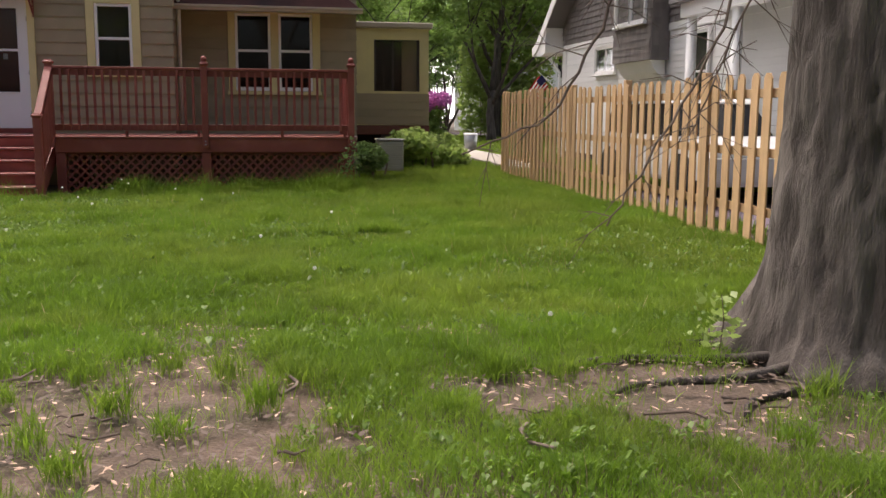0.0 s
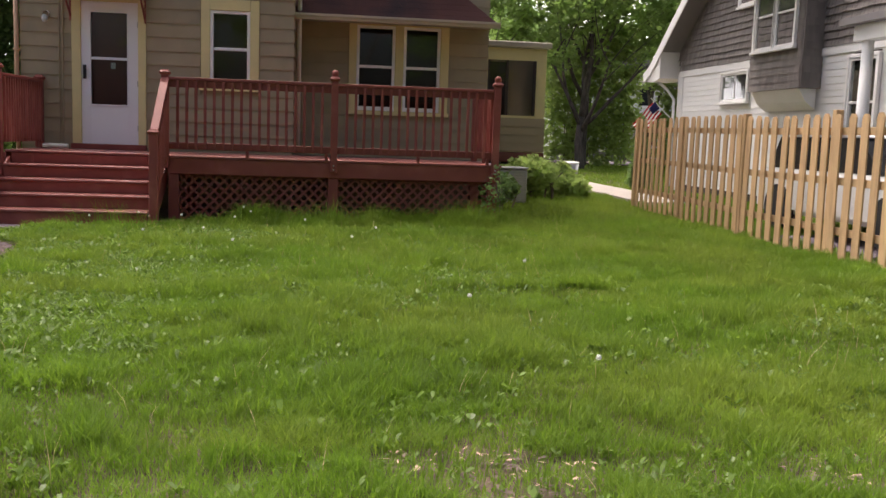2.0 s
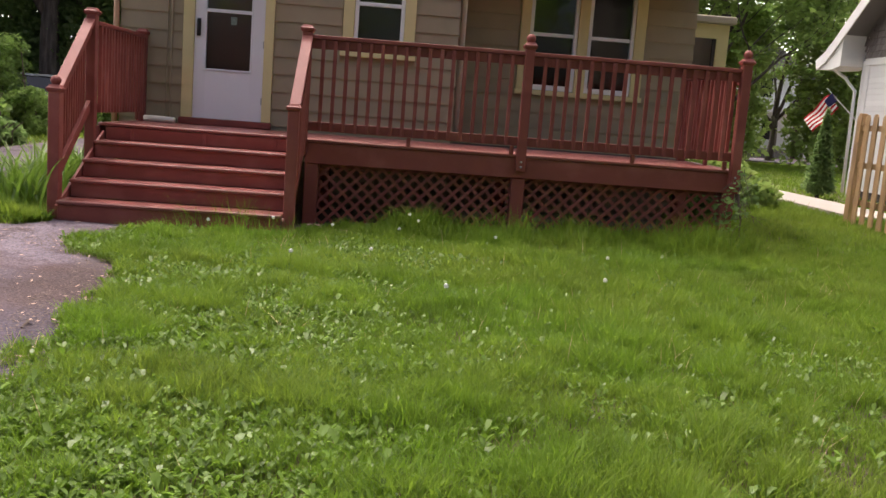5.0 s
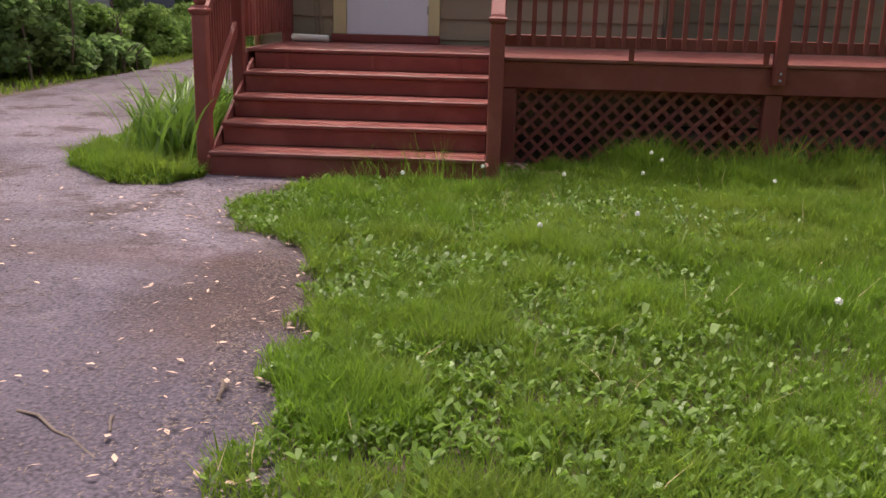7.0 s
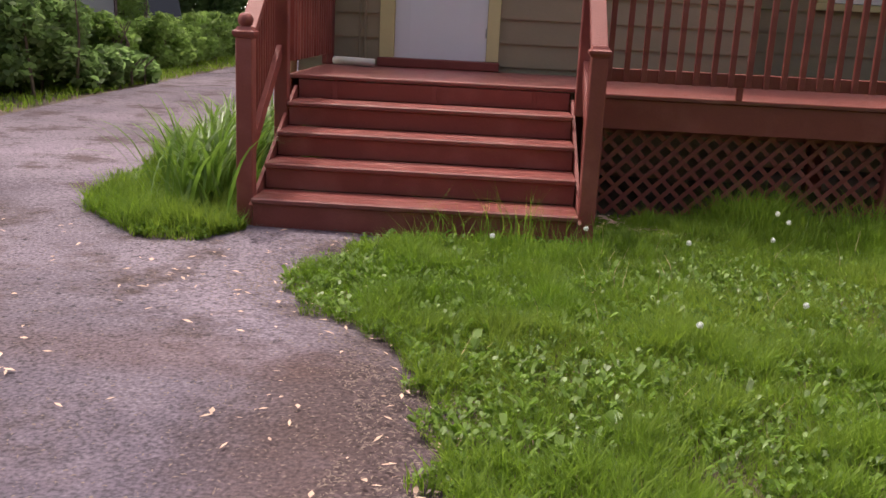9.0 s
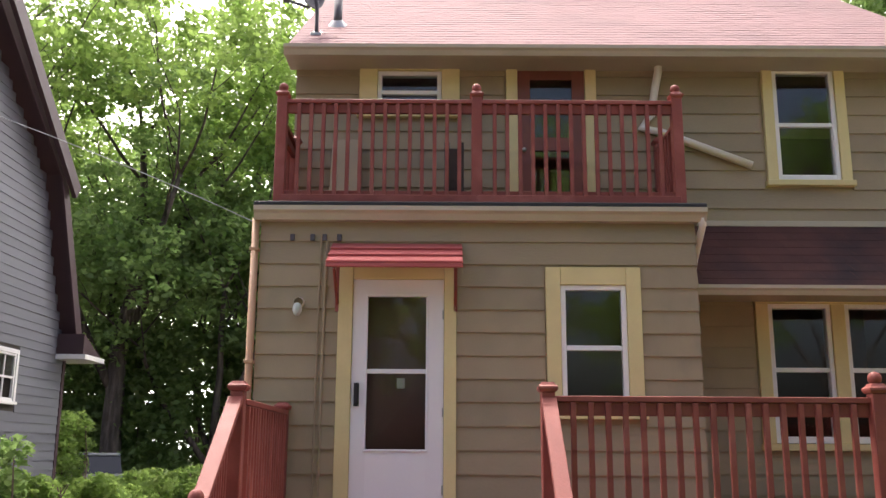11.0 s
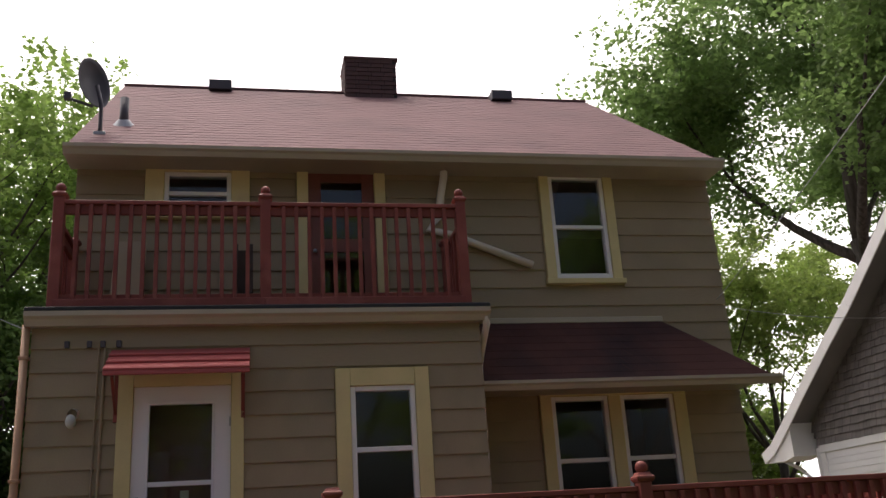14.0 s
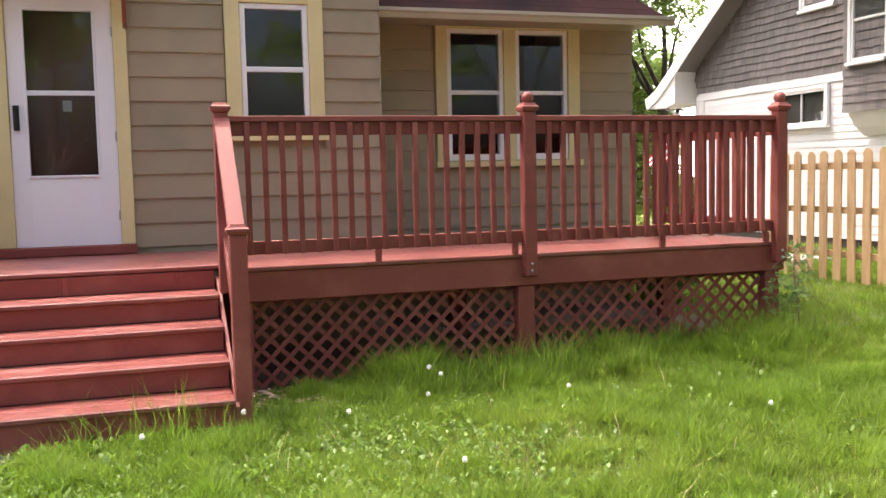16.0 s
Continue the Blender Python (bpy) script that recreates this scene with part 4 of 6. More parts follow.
box("pane", (3.4, PY + 0.05, 1.69), (4.5, PY + 0.056, 2.9), GLASS, porch, "dark porch glass", 0)
for x in (2.7, 3.6, 4.5):
    box("pier", (x, PY + 0.1, -0.2), (x + 0.2, PY + 0.3, 0.66), STONE, porch)
box("back_panel", (MX1 + 0.05, PY + 0.6, -0.2), (4.7, PY + 0.64, 0.66), DARK, porch)
ac = thing("air_conditioner", (3.34, 4.7, 0), "grey louvred air conditioner on the grass beside the house", "air conditioner")
box("body", (3.08, 4.45, 0.0), (3.60, 4.95, 0.62), METAL, ac, bev=0.02)
box("lid", (3.06, 4.43, 0.625), (3.62, 4.97, 0.66), METAL, ac, bev=0.012)
for i in range(12):
    box("louvre", (3.10, 4.43, 0.06 + i * 0.045), (3.58, 4.449, 0.08 + i * 0.045), METAL, ac)

# ---- picket fence ----
def fence_line(y):
    return 5.55 + 0.02 * (y + 6)
fence = thing("picket_fence", (5.6, -1, 0), "new raw cedar picket fence with dog-eared pickets", "fence")
_bm = bmesh.new()
prism(_bm, [(-0.068, 0), (0.068, 0), (0.068, 1.62), (0.03, 1.665), (-0.03, 1.665), (-0.068, 1.62)], 0, -0.009, 0.009)
PICKET = bpy.data.meshes.new("picket"); _bm.to_mesh(PICKET); _bm.free(); PICKET.materials.append(FENCE)
y, k = -9.4, 0
frng = random.Random(4)
while y < 4.75:
    x = fence_line(y)
    o = new("picket", PICKET)
    put(o, fence, Matrix.Translation((x - 0.03, y, -0.04 + frng.uniform(-0.012, 0.012) - 0.03 * (y < 0))) @ pose(0, 0, 0, frng.uniform(-0.8, 0.8), frng.uniform(-0.5, 0.5), frng.uniform(-2, 2)))
    y += 0.262; k += 1
for y in (4.72, 2.35, -0.05, -2.45, -4.85, -7.25, -9.4):
    x = fence_line(y)
    box("fence_post", (x - 0.03, y - 0.045, -0.3), (x + 0.06, y + 0.045, 1.64), FENCE, fence, bev=0.006)
for z in (0.30, 0.86, 1.42):
    for ya, yb in ((4.72, 2.35), (2.35, -0.05), (-0.05, -2.45), (-2.45, -4.85), (-4.85, -7.25), (-7.25, -9.4)):
        beam("fence_rail", (fence_line(ya) + 0.015, ya - 0.047, z - 0.02 * (ya < 0)), (fence_line(yb) + 0.015, yb + 0.047, z - 0.02 * (yb < 0)), 0.04, 0.085, FENCE, fence)

# ---- shingled neighbour house beyond the fence ----
NX = 9.45
nb = thing("neighbour_house", (12, 7, 0), "neighbour's house with brown shake gable over white clapboards", "house")
NY0, NY1 = -6.0, 12.3
def gable_top(y):
    """Underside of the flared gable roof above the wall, by y."""
    key = ((12.4, 3.75), (11.7, 4.2), (10.6, 4.95), (9.6, 5.6), (8.2, 6.65), (3.0, 10.2), (-6.4, 3.6))
    for (ya, za), (yb, zb) in zip(key, key[1:]):
        if yb <= y <= ya:
            return zb + (za - zb) * (y - yb) / (ya - yb)
    return 3.0
_bm = bmesh.new()
prism(_bm, [(NY0, -0.3), (NY1, -0.3), (NY1, 3.8), (11.7, 4.23), (10.6, 4.98), (9.6, 5.63), (8.2, 6.68), (3.0, 10.2), (NY0, 3.9)], 0, NX + 0.03, NX + 0.25)
nw = part("wall", _bm, DARK, nb, m=Matrix.Identity(4))
lw = [(9.52, 8.05, 2.20, 2.92), (3.85, 2.98, 1.25, 2.88)]
hw = [(NY1 - a - 0.01, NY1 - b + 0.01, c - 0.02, d + 0.02) for a, b, c, d in lw]
lap_siding(nw, NWHITE, (NX + 0.03, NY1, 0), WEST, NY1 + 1.5, 0.1, 2.98, 0.13, hw, thick=0.02)
box("band", (NX - 0.02, -1.2, 2.98), (NX + 0.03, NY1, 3.14), NWHITE, nb)
box("corner_board", (NX - 0.01, NY1, -0.2), (NX + 0.12, NY1 + 0.12, 3.1), NWHITE, nb)
# shake courses, each shake with its own edges
srng = random.Random(9)
_bm = bmesh.new()
z = 3.14
while z < 9.6:
    y = -1.2 + srng.uniform(0, 0.1)
    while y < NY1:
        w = srng.uniform(0.11, 0.2)
        if gable_top(y + w / 2) > z + 0.1:
            o = srng.uniform(0.0, 0.012)
            dzz = srng.uniform(-0.012, 0.012)
            c = [(NX - 0.025 - o, y + 0.004, z + dzz), (NX - 0.025 - o, y + w - 0.004, z + dzz), (NX + 0.012, y + w - 0.004, z + 0.17), (NX + 0.012, y + 0.004, z + 0.17)]
            vs = [_bm.verts.new(p) for p in c] + [_bm.verts.new((NX + 0.03, y + 0.004, z + dzz)), _bm.verts.new((NX + 0.03, y + w - 0.004, z + dzz))]
            _bm.faces.new(vs[:4]); _bm.faces.new((vs[4], vs[5], vs[1], vs[0]))
        y += w
    z += 0.15
part("shake_cladding", _bm, SHAKE, nb, "weathered brown wall shakes", Matrix.Identity(4), kind="stuff")
# flared rake boards and roof
RK = [(13.65, 2.98), (13.2, 3.15), (12.7, 3.48), (11.7, 4.2), (10.6, 4.95), (9.6, 5.6), (8.2, 6.65), (3.0, 10.2), (-6.4, 3.6)]
_bm = bmesh.new()
prism(_bm, RK + [(y, z + 0.16) for y, z in RK[::-1]], 0, NX - 0.55, NX + 7.5)
nroof = part("roof", _bm, ROOF_GREY, nb, "grey shingle gable roof with flared eave", Matrix.Identity(4))
for (ya, za), (yb, zb) in zip(RK[:7], RK[1:8]):
    beam("rake_board", (NX - 0.57, ya, za + 0.03), (NX - 0.57, yb, zb + 0.03), 0.03, 0.26, WHITE, nb)
_bm = bmesh.new()
prism(_bm, [(13.6, 2.9), (13.6, 2.98), (13.2, 3.14), (12.7, 3.47), (12.44, 3.66), (12.44, 2.95), (12.8, 2.88)], 0, NX - 0.54, NX + 0.1)
part("eave_return", _bm, WHITE, nb, "white curved eave bracket", Matrix.Identity(4))
part("downspout", tube(bmesh.new(), [(NX - 0.3, 13.2, 2.9), (NX - 0.15, 12.9, 2.7), (NX - 0.05, 12.55, 2.4), (NX - 0.05, 12.5, 0)], [0.04] * 4, 8), WHITE, nb, m=Matrix.Identity(4), smooth=True)
def nwin(y_far, y_near, z0, z1, x=NX, **k):
    """A window on the west wall: local x runs towards the near end."""
    return tagged(sash_window(nb, 0, y_far - y_near, z0, z1, 0, turn=WEST, origin=(x - 0.02, y_far, 0), trim=0.07, trim_mat=WHITE, **k), "white framed window")
nwin(9.47, 8.08, 2.22, 2.88, mullion=1, meet=0.03)
nwin(3.85, 2.98, 1.25, 2.85)
nwin(8.74, 7.93, 4.40, 5.50)
# projecting upper bay
by0, by1, bz0, bz1, bx = 4.93, 7.22, 2.36, 4.86, 9.05
box("bay", (bx, by0, bz0), (NX + 0.02, by1, bz1), SHAKE, nb, "brown shake-clad projecting bay")
_bm = bmesh.new()
z = bz0
while z < bz1 - 0.1:
    for (pa, pb, fx) in (((bx, by0), (bx, by1), True), ((bx, by0), (NX, by0), False), ((bx, by1), (NX, by1), None)):
        L_ = math.dist(pa, pb); u = srng.uniform(0, 0.08)
        while u < L_ - 0.05:
            w = min(srng.uniform(0.11, 0.2), L_ - u)
            o = 0.02 + srng.uniform(0, 0.01)
            n_ = Vector((-1, 0, 0)) if fx else Vector((0, -1 if fx is False else 1, 0))
            A = Vector((*pa, 0)).lerp(Vector((*pb, 0)), (u + 0.003) / L_); B = Vector((*pa, 0)).lerp(Vector((*pb, 0)), (u + w - 0.003) / L_)
            zz = z + srng.uniform(-0.01, 0.01)
            vs = [_bm.verts.new(p) for p in (A + n_ * o + Vector((0, 0, zz)), B + n_ * o + Vector((0, 0, zz)), B + n_ * 0.006 + Vector((0, 0, zz + 0.165)), A + n_ * 0.006 + Vector((0, 0, zz + 0.165)))]
            _bm.faces.new(vs)
            u += w
    z += 0.15
part("shake_cladding", _bm, SHAKE, nb, m=Matrix.Identity(4), kind="stuff")
_bm = bmesh.new()
prism(_bm, [(NX - 0.02, 1.95), (NX - 0.02, bz0 - 0.002), (bx + 0.02, bz0 - 0.002), (bx + 0.18, 2.10)], 1, by0 + 0.1, by1 - 0.1)
part("bay_bracket", _bm, NWHITE, nb, "white tapered bracket under the bay", Matrix.Identity(4))
_bm = bmesh.new()
prism(_bm, [(bx - 0.55, bz1 - 0.06), (NX, bz1 + 0.42), (NX, bz1 - 0.02), (bx - 0.55, bz1 - 0.20)], 1, by0 - 0.3, by1 + 0.3)
part("bay_roof", _bm, ROOF_GREY, nb, m=Matrix.Identity(4))
for ya, yb in ((6.97, 6.16), (6.07, 5.26)):
    nwin(ya, yb, 3.20, 4.62, x=bx - 0.01, meet=0.5)
    box("curtain", (bx + 0.12, yb + 0.05, 3.25), (bx + 0.14, ya - 0.05, 4.55), CURTAIN, nb)
# side porch with columns, near the tree
for yq in (1.9, 0.2, -2.0, -4.4):
    part("porch_column", tube(bmesh.new(), [(NX - 0.9, yq, 0), (NX - 0.9, yq, 2.95)], [0.11, 0.09], 12), NWHITE, nb, m=Matrix.Identity(4), smooth=True)
box("porch_beam", (NX - 1.05, -6, 2.95), (NX - 0.75, 2.1, 3.2), NWHITE, nb)
box("porch_roof", (NX - 1.2, -6.2, 3.203), (NX + 0.2, 2.3, 3.32), ROOF_GREY, nb)
box("porch_floor", (NX - 1.1, -6, 0.25), (NX + 0.02, 2.1, 0.40), STONE, nb)
part("far_wall", prism(bmesh.new(), [(NY0, -0.3), (NY1, -0.3), (NY1, 3.0), (NY0, 3.0)], 0, NX + 7, NX + 7.2), NWHITE, nb, m=Matrix.Identity(4))
part("end_wall", prism(bmesh.new(), [(NX, -0.3), (NX + 7.2, -0.3), (NX + 7.2, 3.0), (NX, 3.0)], 1, NY1 - 0.2, NY1), NWHITE, nb, m=Matrix.Identity(4))
part("end_wall", prism(bmesh.new(), [(NX + 0.05, -0.3), (NX + 7.2, -0.3), (NX + 7.2, 3.0), (NX + 0.05, 3.0)], 1, NY0, NY0 + 0.2), NWHITE, nb, m=Matrix.Identity(4))
# flag on a pole
flag = thing("flag", (9.4, 13.2, 1.8), "small striped flag on a slanted pole at the house corner", "flag")
beam("pole", (9.65, 12.45, 1.57), (8.75, 12.6, 2.42), 0.025, 0.025, WHITE, flag)
for i in range(9):
    bm = bmesh.new()
    rowsf = []
    for k in range(7):
        u = k / 6
        px = 8.82 - 0.55 * u; pz = 2.29 - 0.62 * u
        for e in (0, 1):
            s = (i + e) / 9
            rowsf.append(bm.verts.new((px + 0.28 * s, 12.6 + 0.05 * math.sin(6 * u + 3 * s), pz - 0.30 * s + 0.02 * math.sin(9 * u))))
    for k in range(6):
        bm.faces.new((rowsf[2 * k], rowsf[2 * k + 2], rowsf[2 * k + 3], rowsf[2 * k + 1]))
    bmesh.ops.solidify(bm, geom=bm.faces[:], thickness=0.004)
    part("stripe", bm, FLAGRED if i % 2 == 0 else FLAGWHITE, flag, m=Matrix.Identity(4))
bm = bmesh.new()
prism(bm, [(8.86, 2.32), (8.70, 2.12), (8.82, 1.97), (9.00, 2.13)], 1, 12.53, 12.545)
part("canton", bm, FLAGBLUE, flag, "dark blue canton", Matrix.Identity(4))

# ---- grey gambrel house beyond the drive ----
LX = -11.5
lh = thing("grey_house", (-15, 9, 0), "blue-grey clapboard house with plum gambrel trim", "house")
_bm = bmesh.new()
LG = [(14.9, 3.5), (13.1, 7.3), (9.0, 10.2), (4.9, 7.3), (3.1, 3.5)]
prism(_bm, [(3.2, -0.3), (14.8, -0.3), (14.8, 3.5)] + [(12.9, 7.2), (9, 9.9), (5.1, 7.2)] + [(3.2, 3.5)], 0, LX - 0.2, LX - 0.02)
lwall = part("wall", _bm, DARK, lh, m=Matrix.Identity(4))
def gambrel(u):
    y = 3.2 + u
    for (ya, za), (yb, zb) in zip(LG, LG[1:]):
        if yb <= y <= ya: return zb + (za - zb) * (y - yb) / (ya - yb) - 0.1
    return 3.5
lap_siding(lwall, GREYSIDE, (LX - 0.02, 3.2, 0), EAST, 11.6, 0.1, 9.6, 0.19, [(11.0 - 3.2, 12.65 - 3.2, 2.30, 3.44)], top=gambrel)
for (ya, za), (yb, zb) in zip(LG, LG[1:]):
    beam("rake_board", (LX + 0.35, ya, za), (LX + 0.35, yb, zb), 0.05, 0.3, PURPLE, lh)
    _bm = bmesh.new(); prism(_bm, [(ya, za), (yb, zb), (yb, zb + 0.2), (ya, za + 0.2)], 0, LX - 8, LX + 0.33)
    part("roof", _bm, PURPLE, lh, "dark plum roof slope", Matrix.Identity(4))
beam("upper_rake", (LX + 0.5, 13.5, 7.0), (LX + 0.5, 9.0, 10.45), 0.1, 0.35, PURPLE, lh)
_bm = bmesh.new()
prism(_bm, [(15.5, 3.55), (14.4, 4.0), (14.4, 3.55)], 0, LX - 0.6, LX + 0.6)
part("eave_return", _bm, PURPLE, lh, "small plum eave return roof", Matrix.Identity(4))
box("eave_gutter", (LX - 0.6, 14.4, 3.44), (LX + 0.65, 15.6, 3.55), WHITE, lh)
box("corner_board", (LX - 0.1, 14.8, -0.2), (LX + 0.02, 14.93, 3.5), PURPLE, lh)
box("end_wall", (LX - 8, 14.7, -0.3), (LX - 0.2, 14.85, 3.5), GREYSIDE, lh)
tagged(sash_window(lh, 11.2 - 3.2, 12.45 - 3.2, 2.40, 3.34, 0, turn=EAST, origin=(LX, 3.2, 0), trim=0.09, trim_mat=WHITE, mullion=2), "white framed small-paned window")

# ---- plants ----
def leaf_cloud(name, parent, blobs, count, size, material, seed, label="", aspect=0.6, spray=0, reach=0.3):
    """Many small leaves scattered through overlapping clumps, in sprays of about so many leaves. One joined mesh of kind stuff."""
    r = np.random.default_rng(seed)
    b = np.array(blobs)
    vol = b[:, 3] * b[:, 4]
    idx = r.choice(len(b), count, p=vol / vol.sum())
    d = r.normal(size=(count, 3)); d /= np.linalg.norm(d, axis=1)[:, None]
    rad = r.random(count) ** 0.45
    c = b[idx, :3] + d * (rad[:, None]) * np.stack([b[idx, 3], b[idx, 3], b[idx, 4]], 1)
    if spray:
        tip = c[:max(1, count // spray)]
        k = r.integers(0, len(tip), count)
        c = tip[k] + r.normal(size=(count, 3)) * np.array([reach, reach, reach * 0.55]) * r.uniform(0.5, 1.3, len(tip))[k][:, None]
    u = r.normal(size=(count, 3)); u[:, 2] *= 0.5; u /= np.linalg.norm(u, axis=1)[:, None]
    w = np.cross(u, r.normal(size=(count, 3))); w /= np.linalg.norm(w, axis=1)[:, None]
    s = size * r.uniform(0.6, 1.4, count)[:, None]
    n = np.cross(u, w)
    P = np.stack([c - u * s, c + w * s * aspect + n * s * 0.15, c + u * s, c - w * s * aspect + n * s * 0.15], 1).reshape(-1, 3)
    me = bpy.data.meshes.new(name)
    quads(me, P, count, 4)
    me.materials.append(material)
    o = new(name, me)
    put(o, parent, WM[parent.name].copy())
    return tagged(o, label, kind="stuff")

def quads(me, P, count, n):
    """Fill a mesh with count separate n-sided faces from points P."""
    me.vertices.add(len(P)); me.vertices.foreach_set("co", P.astype(np.float32).ravel())
    me.loops.add(count * n); me.loops.foreach_set("vertex_index", np.arange(count * n, dtype=np.int32))
    me.polygons.add(count); me.polygons.foreach_set("loop_start", np.arange(0, count * n, n, dtype=np.int32))
    me.update(calc_edges=True)

def limb(bm, p, d, length, r, depth, rng, tips, seg=7):
    """A tapered limb that bends and forks; gathers its tips."""
    pts, rad = [Vector(p)], [r]
    d = Vector(d).normalized()
    for i in range(4):
        d = (d + Vector((rng.uniform(-0.18, 0.18), rng.uniform(-0.18, 0.18), rng.uniform(-0.02, 0.16)))).normalized()
        pts.append(pts[-1] + d * length / 4); rad.append(r * (1 - 0.14 * (i + 1)))
    tube(bm, pts, rad, seg)
    if depth == 0:
        tips += pts[2:]
        return
    for k in range(3 if depth > 1 else 2):
        a = rng.uniform(0, 6.28)
        nd = (d * 0.75 + Vector((math.cos(a), math.sin(a), rng.uniform(0.0, 0.6))) * 0.75).normalized()
        limb(bm, pts[-1 - (k % 2)], nd, length * rng.uniform(0.6, 0.8), rad[-1] * 0.72, depth - 1, rng, tips, 5)
    tips.append(pts[-1])

def tree(name, at, h, trunk_h, r, spread, leaves, size, material, seed, label, clump=0.9, category="tree", lean=(0, 0), low=0.6):
    t = thing(name, at, label, category)
    rng = random.Random(seed)
    bm = bmesh.new(); tips = []
    top = Vector((lean[0], lean[1], trunk_h))
    tube(bm, [(0, 0, -0.2), (0, 0, 0.3), top * 0.5 + Vector((rng.uniform(-.1, .1), 0, 0)), top], [r * 1.4, r * 1.05, r * 0.9, r * 0.8], 10, wob=0.2)
    for k in range(5):
        a = 6.28 * k / 5 + rng.uniform(-0.4, 0.4)
        zz = rng.uniform(low, 1.0)
        limb(bm, top * zz, Vector((math.cos(a) * spread, math.sin(a) * spread, 1.0)), (h - trunk_h) * 0.42, r * 0.5, 2, rng, tips)
    limb(bm, top, (0.05, 0, 1), (h - trunk_h) * 0.5, r * 0.65, 2, rng, tips)
    part("trunk", bm, BARK, t, smooth=True)
    blobs = [(p.x, p.y, p.z, clump * rng.uniform(0.6, 1.3), clump * rng.uniform(0.45, 0.9)) for p in tips]
    leaf_cloud("crown", t, blobs, leaves, size, material, seed, spray=45, reach=0.34 * (clump / 1.6) ** 0.5)
    return t

big_l = tree("tree", (-13.5, 24, 0), 20, 5, 0.34, 0.6, 19000, 0.115, LEAF_A, 11, "tall broad-leaved tree with loose light green crown", 1.7)
for x, y, s, a in ((-20, 21, 0.95, 40), (-9.5, 30, 1.03, 110), (-5, 38, 0.85, 310), (-14, -34, 0.9, 20), (1, -36, 1.0, 150), (16, -33, 0.9, 260)):
    o = copy_thing(big_l, Matrix.Translation((x, y, 0)) @ pose(0, 0, 0, 0, 0, a) @ Matrix.Scale(s, 4))
dark_t = tree("tree", (-10.5, 25, 0), 12.5, 1.2, 0.24, 0.55, 21000, 0.11, LEAF_B, 23, "dense dark green tree with foliage to the ground", 1.8)
for x, y, s, a in ((-14.6, 27, 1.05, 90), (-7.6, 28.5, 0.95, 200), (-20, 30, 1.15, 30)):
    copy_thing(dark_t, Matrix.Translation((x, y, -0.6)) @ pose(0, 0, 0, 0, 0, a) @ Matrix.Scale(s, 4))
yard_t = tree("tree", (10.8, 27, 0), 10.5, 2.2, 0.2, 0.9, 13000, 0.11, LEAF_A, 31, "leafy yard tree with a straight dark trunk", 1.5)
for x, y, s, a in ((5.2, 30, 1.05, 70), (1.5, 34, 1.25, 140), (17, 36, 1.0, 220), (8, 41, 1.0, 20), (-1, 44, 1.1, 290), (-6, -27, 1.0, 10), (8, -28, 1.1, 210)):
    copy_thing(yard_t, Matrix.Translation((x, y, 0)) @ pose(0, 0, 0, 0, 0, a) @ Matrix.Scale(s, 4))
oak = tree("oak_tree", (17.6, 18.6, 0), 23.0, 10.2, 0.4, 1.7, 180000, 0.105, LEAF_B, 41, "tall spreading oak rising behind the neighbour's roof", 2.6, lean=(-1.0, 0.3), low=0.88)
for x, y, z_, a in ((-38, 50, 1.5, 15), (-31, 54, 1.6, 75), (-25, 49, 1.4, 130), (-18, 52, 1.55, 190), (-12, 50, 1.45, 240), (-5, 55, 1.5, 300), (3, 62, 1.4, 20), (12, 64, 1.3, 160), (8, 54, 0.8, 50), (11.9, 44, 0.75, 200), (12.5, 55, 0.85, 90)):
    copy_thing(dark_t, Matrix.Translation((x, y, -0.8)) @ pose(0, 0, 0, 0, 0, a) @ Matrix.Scale(z_, 4))
bare = tree("tree", (-17.4, 21.5, 0), 21, 8, 0.2, 0.4, 400, 0.08, LEAF_A, 29, "half-dead tree with bare upper twigs", 0.8)
light_t = tree("tree", (12, 31, 0), 15.5, 5, 0.22, 0.7, 30000, 0.105, LEAF_C, 53, "thin-crowned tree with young yellow-green leaves", 1.5)
copy_thing(light_t, Matrix.Translation((18, 28, 0)) @ pose(0, 0, 0, 0, 0, 80) @ Matrix.Scale(0.95, 4))

# the big trunk at the start of the walk
near = thing("maple_trunk", (4.06, -10.05, 0), "thick furrowed tree trunk rising from spreading roots", "tree")
bm = bmesh.new()
prof = [(-0.25, 0.88), (0.0, 0.74), (0.12, 0.66), (0.3, 0.595), (0.6, 0.555), (1.0, 0.53), (1.6, 0.52), (2.4, 0.51), (3.4, 0.50), (4.6, 0.47)]
SEG = 120
rings = []
hs = []
for (za, ra), (zb, rb) in zip(prof, prof[1:]):
    n_ = max(2, int((zb - za) / 0.05))
    hs += [(za + (zb - za) * i / n_, ra + (rb - ra) * i / n_) for i in range(n_)]
for zz, rr in hs:
    ring = []
    for k in range(SEG):
        a = 2 * math.pi * k / SEG
        c, s = math.cos(a), math.sin(a)
        flare = 1 + 0.22 * max(0, 0.45 - zz) * (math.sin(3 * a + 0.6) + 0.7 * math.sin(5 * a + 2))
        wv = 0.35 * noise.noise((c * 2, s * 2, zz * 2.2))
        fur = noise.noise((c * 9 + wv * s, s * 9 - wv * c, zz * 1.9))
        ridge = -0.042 * max(0, 1 - abs(fur) * 5) + 0.016 * noise.noise((c * 14, s * 14, zz * 4)) + 0.03 * noise.noise((c * 1.5, s * 1.5, zz * 0.6))
        ring.append(bm.verts.new((c * (rr * flare + ridge), s * (rr * flare + ridge), zz)))
    rings.append(ring)
